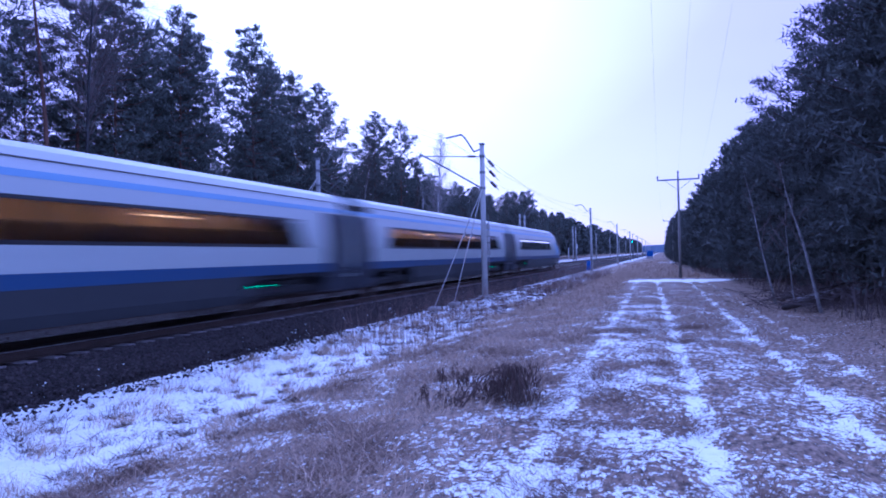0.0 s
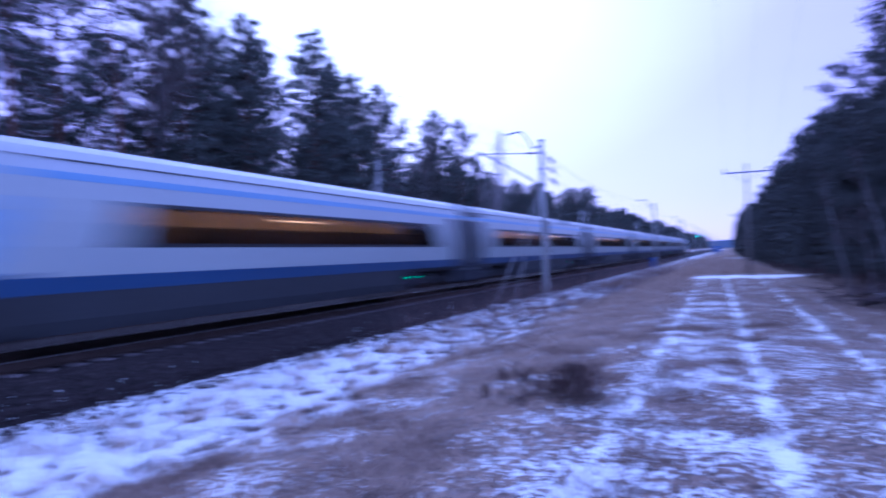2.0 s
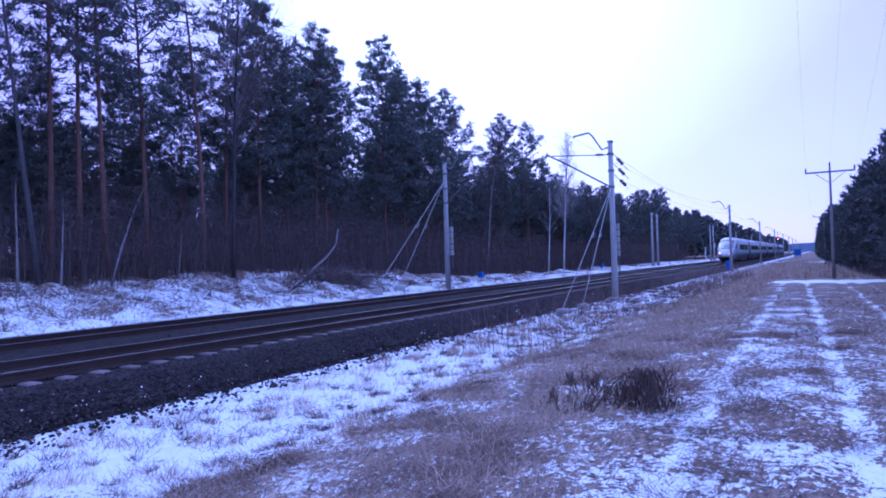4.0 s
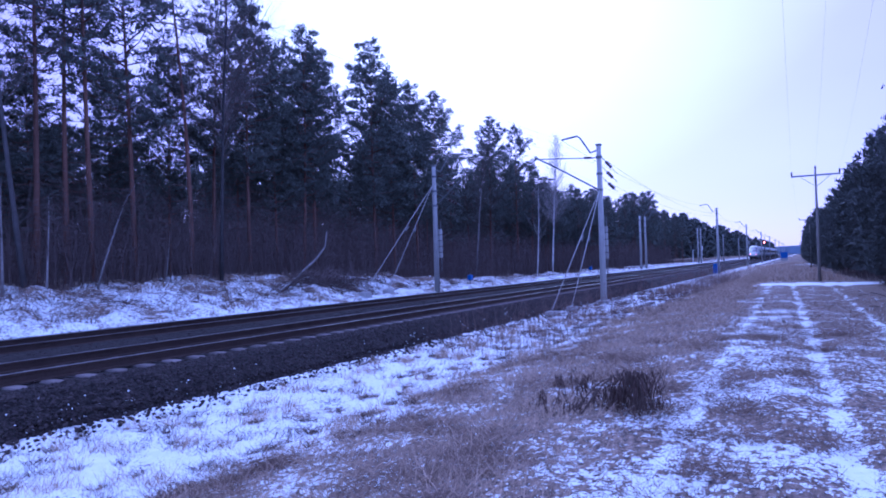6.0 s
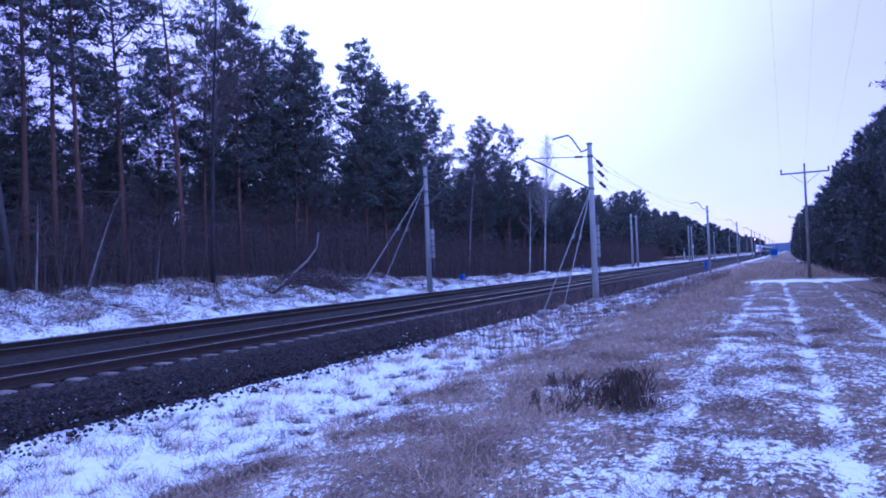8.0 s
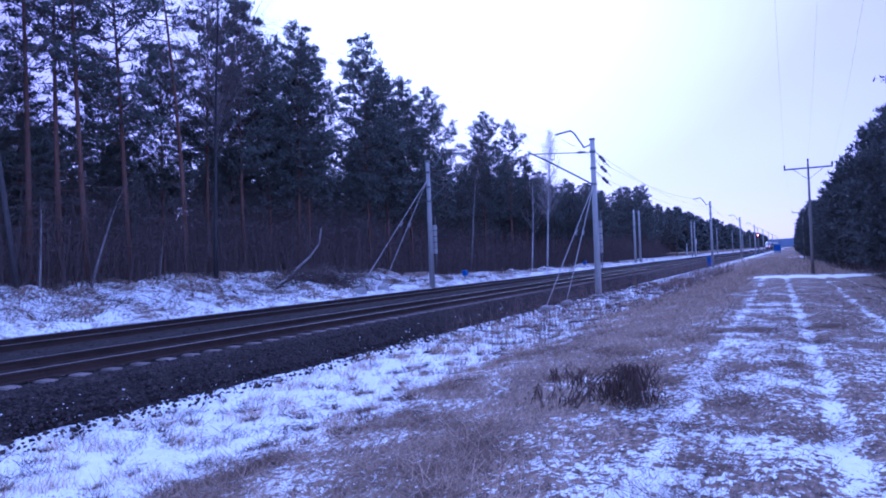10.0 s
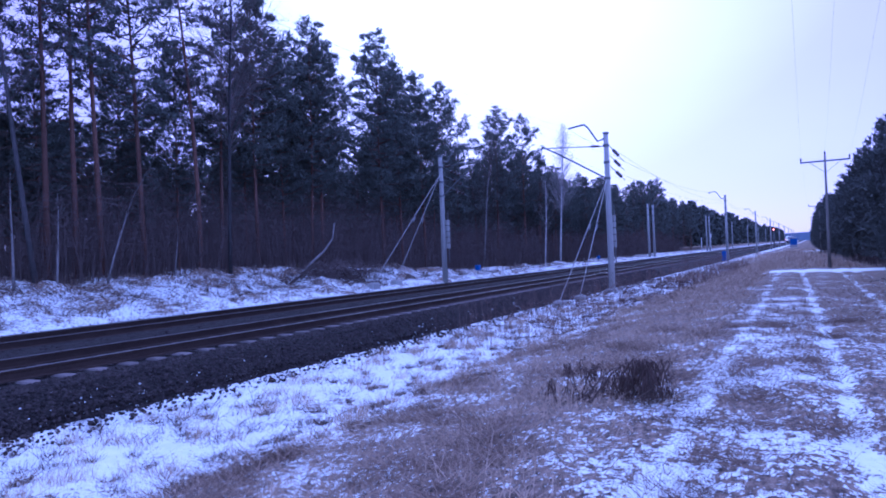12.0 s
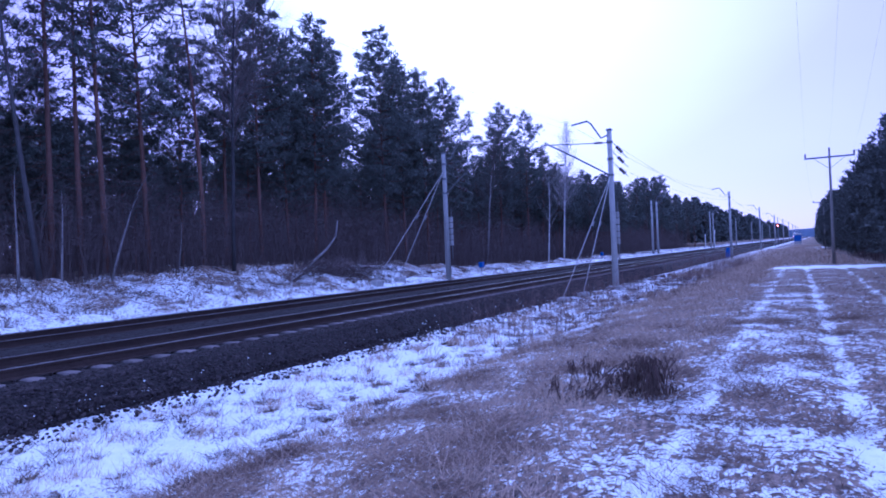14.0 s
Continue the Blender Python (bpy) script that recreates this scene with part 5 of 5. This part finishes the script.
def roof_bay(car, well, collector):
    """The bay towards a coach's front end: plain roof, or a sunken equipment well, which may hold a folded current collector."""
    y0, y1 = WELL
    if not well:
        part("roof_bay", roof(Mesh(), y0, y1), TRAIN_ROOF, car, "pale grey-white curved roof")
        return
    part("roof_bay", Mesh().loft([[(1.235, y, 3.22), (1.17, y, 3.44), (-1.17, y, 3.44), (-1.235, y, 3.22)] for y in (y0, y1)]), TRAIN_ROOF, car, "sunken roof bay")
    part("well_deck", Mesh().box(-1.10, 1.10, y0 + 0.02, y1 - 0.02, 3.444, 3.475, bevel=0.01), TRAIN_DARK, car, "dark deck of the sunken roof bay")
    part("equipment_box", Mesh().box(-0.7, 0.7, y0 + 0.4, y0 + 1.2, 3.475, 3.68, bevel=0.04), TRAIN_GREY, car, "dark equipment box")
    if collector:
        frame_ = part("current_collector", Mesh().tube([(0, y0 + 1.0, 3.66), (0, y1 - 0.5, 3.74), (0, y0 + 1.3, 3.93)], 0.035, 6), TRAIN_DARK, car, "folded current collector on the roof")
        part("collector_head", Mesh().tube([(-0.85, y0 + 1.3, 3.90), (-0.5, y0 + 1.3, 3.97), (0.5, y0 + 1.3, 3.97), (0.85, y0 + 1.3, 3.90)], 0.03, 6), TRAIN_DARK, frame_)
        for x in (-0.62, 0.62):
            part("insulator_bar", Mesh().tube([(x, y0 + 1.3, 3.74), (x, y1 - 0.9, 3.74)], 0.045, 8), RED_INSULATOR, frame_, "red insulator bar")
            part("insulator_post", Mesh().tube([(x, y1 - 1.3, 3.47), (x, y1 - 1.3, 3.70)], [0.07, 0.05], 8), RED_INSULATOR, frame_, "red insulator post")


def white_shell(length, band0, band1, lo):
    m = Mesh()
    hi = length - 0.35
    skin(m, 1.40, 1.92, lo, hi)
    skin(m, 2.77, 3.12, lo, hi)
    skin(m, 1.92, 2.77, lo, band0, slope1=0.35)
    skin(m, 1.92, 2.77, band1, hi, slope0=-0.35)
    m.box(-1.30, 1.30, lo, lo + 0.06, 0.9, 3.2)
    m.box(-1.30, 1.30, hi - 0.06, hi, 0.9, 3.2)
    return m


NOSE = 7.6
NOSE_S = (0.0, 0.12, 0.35, 0.7, 1.2, 1.8, 2.5, 3.3, 4.1, 4.9, 5.7, 6.6, 7.6)
NOSE_TOP = (1.10, 1.30, 1.46, 1.62, 1.82, 2.05, 2.34, 2.72, 3.07, 3.40, 3.65, 3.82, 3.90)
NOSE_LOW = (0.95, 0.86, 0.80, 0.72, 0.60, 0.46, 0.38, 0.36, 0.36, 0.36, 0.36, 0.36, 0.36)
NOSE_WIDE = (0.25, 0.46, 0.65, 0.82, 0.98, 1.12, 1.23, 1.31, 1.36, 1.385, 1.40, 1.41, 1.415)


def nose_ring(s):
    top, low, wide = (float(np.interp(s, NOSE_S, v)) for v in (NOSE_TOP, NOSE_LOW, NOSE_WIDE))
    k = min(1.0, s / NOSE)
    ring = []
    n = 26
    for i in range(n + 1):
        a = -math.pi / 2 + math.pi * i / n
        # a rounded section at the tip that grows into the body's own section
        zr = low + (top - low) * (0.5 + 0.5 * math.copysign(abs(math.sin(a)) ** 0.85, math.sin(a)))
        xr = wide * abs(math.cos(a)) ** 0.62
        u = (math.sin(a) + 1) / 2
        zb = low + (top - low) * u
        xb = wide * side_at(0.36 + 3.54 * u) / 1.415 if 0 < i < n else (1.2 * wide / 1.415 if i == 0 else 0.0)
        ring.append((xr + (xb - xr) * k ** 1.2, zr + (zb - zr) * k))
    return [(x, z) for x, z in ring] + [(-x, z) for x, z in reversed(ring[1:-1])]


def build_nose(car):
    """The streamlined cab: painted shell in white and two blues, raked windscreen, side windows, lamps."""
    ss = np.unique(np.concatenate([np.array(NOSE_S), np.linspace(0.0, NOSE, 42)]))
    rings = [[(x, s, z) for x, z in nose_ring(float(s))] for s in ss]
    n = len(rings[0])
    m = Mesh()
    v = [p for r in rings for p in r]
    faces, slots = [], []
    for i in range(len(rings) - 1):
        for j in range(n):
            f = (i * n + j, i * n + (j + 1) % n, (i + 1) * n + (j + 1) % n, (i + 1) * n + j)
            c = np.mean([v[q] for q in f], 0)
            x, s, z = abs(c[0]), c[1], c[2]
            navy = float(np.interp(s, (0, 1.2, 2.2, 3.6, 5.0, 7.6), (0.70, 0.95, 1.15, 1.42, 1.50, 1.40)))
            slot = 0
            if z < 0.55 or (z < 0.78 and s < 2.0) or (z < 1.12 and s > 3.9):
                slot = 3
            elif z < navy:
                slot = 1
            elif s > 2.4 and 1.50 < z < 1.95 + 0.17 * (s - 3.0) and s < 7.0 + 0.9 * (z - 1.9) and x > 0.8:
                slot = 2
            faces.append(f)
            slots.append(slot)
    m.v, m.f, m.m = v, faces, slots
    m.add([v[j] for j in range(n)], [tuple(range(n))], 0)
    nose = part("nose", m, (TRAIN_WHITE, TRAIN_BLUE, TRAIN_LIGHT_BLUE, TRAIN_DARK), car, "streamlined white nose with blue sweeps", smooth=True)

    def patch(name, s0, s1, pick, mat, label="", lift=0.02):
        g = Mesh()
        rows = [float(s) for s in np.linspace(s0, s1, 9)]
        for a, b in zip(rows, rows[1:]):
            ra, rb = nose_ring(a), nose_ring(b)
            for j in range(n):
                q = [(ra[j], a), (ra[(j + 1) % n], a), (rb[(j + 1) % n], b), (rb[j], b)]
                c = np.mean([(p[0], p[1]) for p, _ in q], 0)
                if pick((a + b) / 2, c[0], c[1]):
                    ctr = np.array([0, 1.9])
                    pts = []
                    for p, s in q:
                        d = np.array(p) - ctr
                        d = d / (np.linalg.norm(d) + 1e-6)
                        pts.append((p[0] + d[0] * lift, s - lift, p[1] + d[1] * lift))
                    inner = [(x * 0.985, y + 0.03, z - 0.03) for x, y, z in pts]
                    g.add(pts + inner, [(0, 1, 2, 3), (0, 4, 5, 1), (1, 5, 6, 2), (2, 6, 7, 3), (3, 7, 4, 0)])
        return part(name, g, mat, nose, label)
    patch("windscreen", 2.2, 4.6, lambda s, x, z: abs(x) < 1.0 - 0.06 * abs(s - 3.4) and z > nose_top(s) - 0.42, WINDSCREEN, "large raked windscreen reflecting the pale sky")
    patch("wiper_panel", 2.0, 2.2, lambda s, x, z: abs(x) < 0.85 and z > nose_top(s) - 0.30, TRAIN_DARK, "dark panel under the windscreen")
    patch("top_panel", 4.6, 5.2, lambda s, x, z: abs(x) < 0.98 and z > nose_top(s) - 0.40, TRAIN_DARK, "dark panel over the windscreen")
    for side in (-1, 1):
        patch("cab_window", 4.1, 6.1, lambda s, x, z: x * side > 0.95 and 2.16 + 0.13 * (s - 4.1) < z < 2.40 + 0.32 * (s - 4.1), TRAIN_DARK, "dark cab side window")
    for s in (-1, 1):
        lamp = Mesh()
        lamp.tube([(s * 0.62, 0.56, 1.42), (s * 0.71, 0.68, 1.46), (s * 0.80, 0.92, 1.50)], [0.04, 0.07, 0.05], 10)
        part("tail_lamp", lamp, RED_LAMP, nose, "glowing red tail lamp")
    part("coupler_cover", Mesh().box(-0.40, 0.40, 0.06, 0.14, 1.06, 1.11, bevel=0.01), TRAIN_DARK, nose, "dark line of the coupler hatch")
    nose.matrix_basis = pose(0, 0.9, 0) @ Matrix.Diagonal((1, (NOSE - 0.9) / NOSE, 1, 1))


def nose_top(s):
    return max(z for x, z in nose_ring(s))


def windscreen_material():
    m = material("windscreen_glass", (0.10, 0.12, 0.15), 0.06, vary=0.1, bump=0)
    m.node_tree.nodes["Principled BSDF"].inputs["Coat Weight"].default_value = 0.8
    return m


WINDSCREEN = windscreen_material()


def build_train():
    train = tagged(new("express_train"), "white and blue high-speed train with lit windows on the near track", "train")
    end_len, mid_len = 28.2, 26.2
    rear = part("end_car", white_shell(end_len, 9.8, end_len - 3.4, 7.6), TRAIN_WHITE, train, "end car with streamlined cab")
    fill_car(rear, end_len, 9.8, end_len - 3.4, ((end_len - 1.75, end_len - 0.36),), (5.6, end_len - 4.2), cab=True)
    build_nose(rear)
    rear.matrix_basis = pose(0, 0, 0)
    mid = part("coach", white_shell(mid_len, 3.4, mid_len - 3.4, 0.35), TRAIN_WHITE, train, "coach with a dark lit window band")
    fill_car(mid, mid_len, 3.4, mid_len - 3.4, ((0.36, 1.75), (mid_len - 1.75, mid_len - 0.36)), (4.2, mid_len - 4.2))
    mid.matrix_basis = pose(0, end_len, 0)
    coaches = [mid] + [copy_thing(mid, pose(0, end_len + mid_len * k, 0)) for k in range(1, 5)]
    for k, coach in enumerate(coaches):
        roof_bay(coach, k in (0, 2), k == 2)
    copy_thing(rear, pose(0, 2 * end_len + 5 * mid_len, 0, 0, 0, 180))
    for k in range(6):
        y = end_len + mid_len * k
        part("gangway", Mesh().box(-1.12, 1.12, y - 0.42, y + 0.42, 0.9, 3.35, bevel=0.12), TRAIN_DARK, train, "black rubber gangway bellows")
    return train


train = build_train()

# ---- sleepers, one by one where the line passes nearest ----
for k in range(245):
    s = new("sleeper", SLEEPER_MESH)
    s.parent = track_near
    s.matrix_basis = pose(TRACK_1, 0.95 + 0.6 * k, RAIL_Z - 0.178)
rest = Mesh()
for k in range(380):
    y = 148 + 0.6 * k
    rest.box(TRACK_1 - 1.3, TRACK_1 + 1.3, y - 0.11, y + 0.11, RAIL_Z - 0.35, RAIL_Z - 0.19)
tagged(part("far_sleepers", rest, SLEEPER, track_near), "pale concrete sleepers further along the line", kind="stuff")
rest = Mesh()
for k in range(500):
    y = -20 + 0.6 * k
    rest.box(TRACK_2 - 1.3, TRACK_2 + 1.3, y - 0.11, y + 0.11, RAIL_Z - 0.35, RAIL_Z - 0.19)
tagged(part("far_sleepers", rest, SLEEPER, track_far), "concrete sleepers of the second track", kind="stuff")


def motions():
    """The train runs away along the near track."""
    walk(train, [(t, pose(TRACK_1, y, RAIL_Z)) for t, y in ((0.0, -111.0), (0.5, -83.9), (1.0, -55.7), (2.0, -0.3), (2.5, 27.4), (3.0, 55.2), (4.0, 108.5), (6.5, 231.0), (7.5, 277.0), (9.0, 340.0), (10.5, 396.0), (12.0, 444.0), (14.0, 499.0))])
    walk(vane, [(t, pose(0, 0, 5.0, 0, a, 0)) for t, a in ((0.0, -85), (3.65, -85), (3.75, 0), (14.0, 0))])


motions()
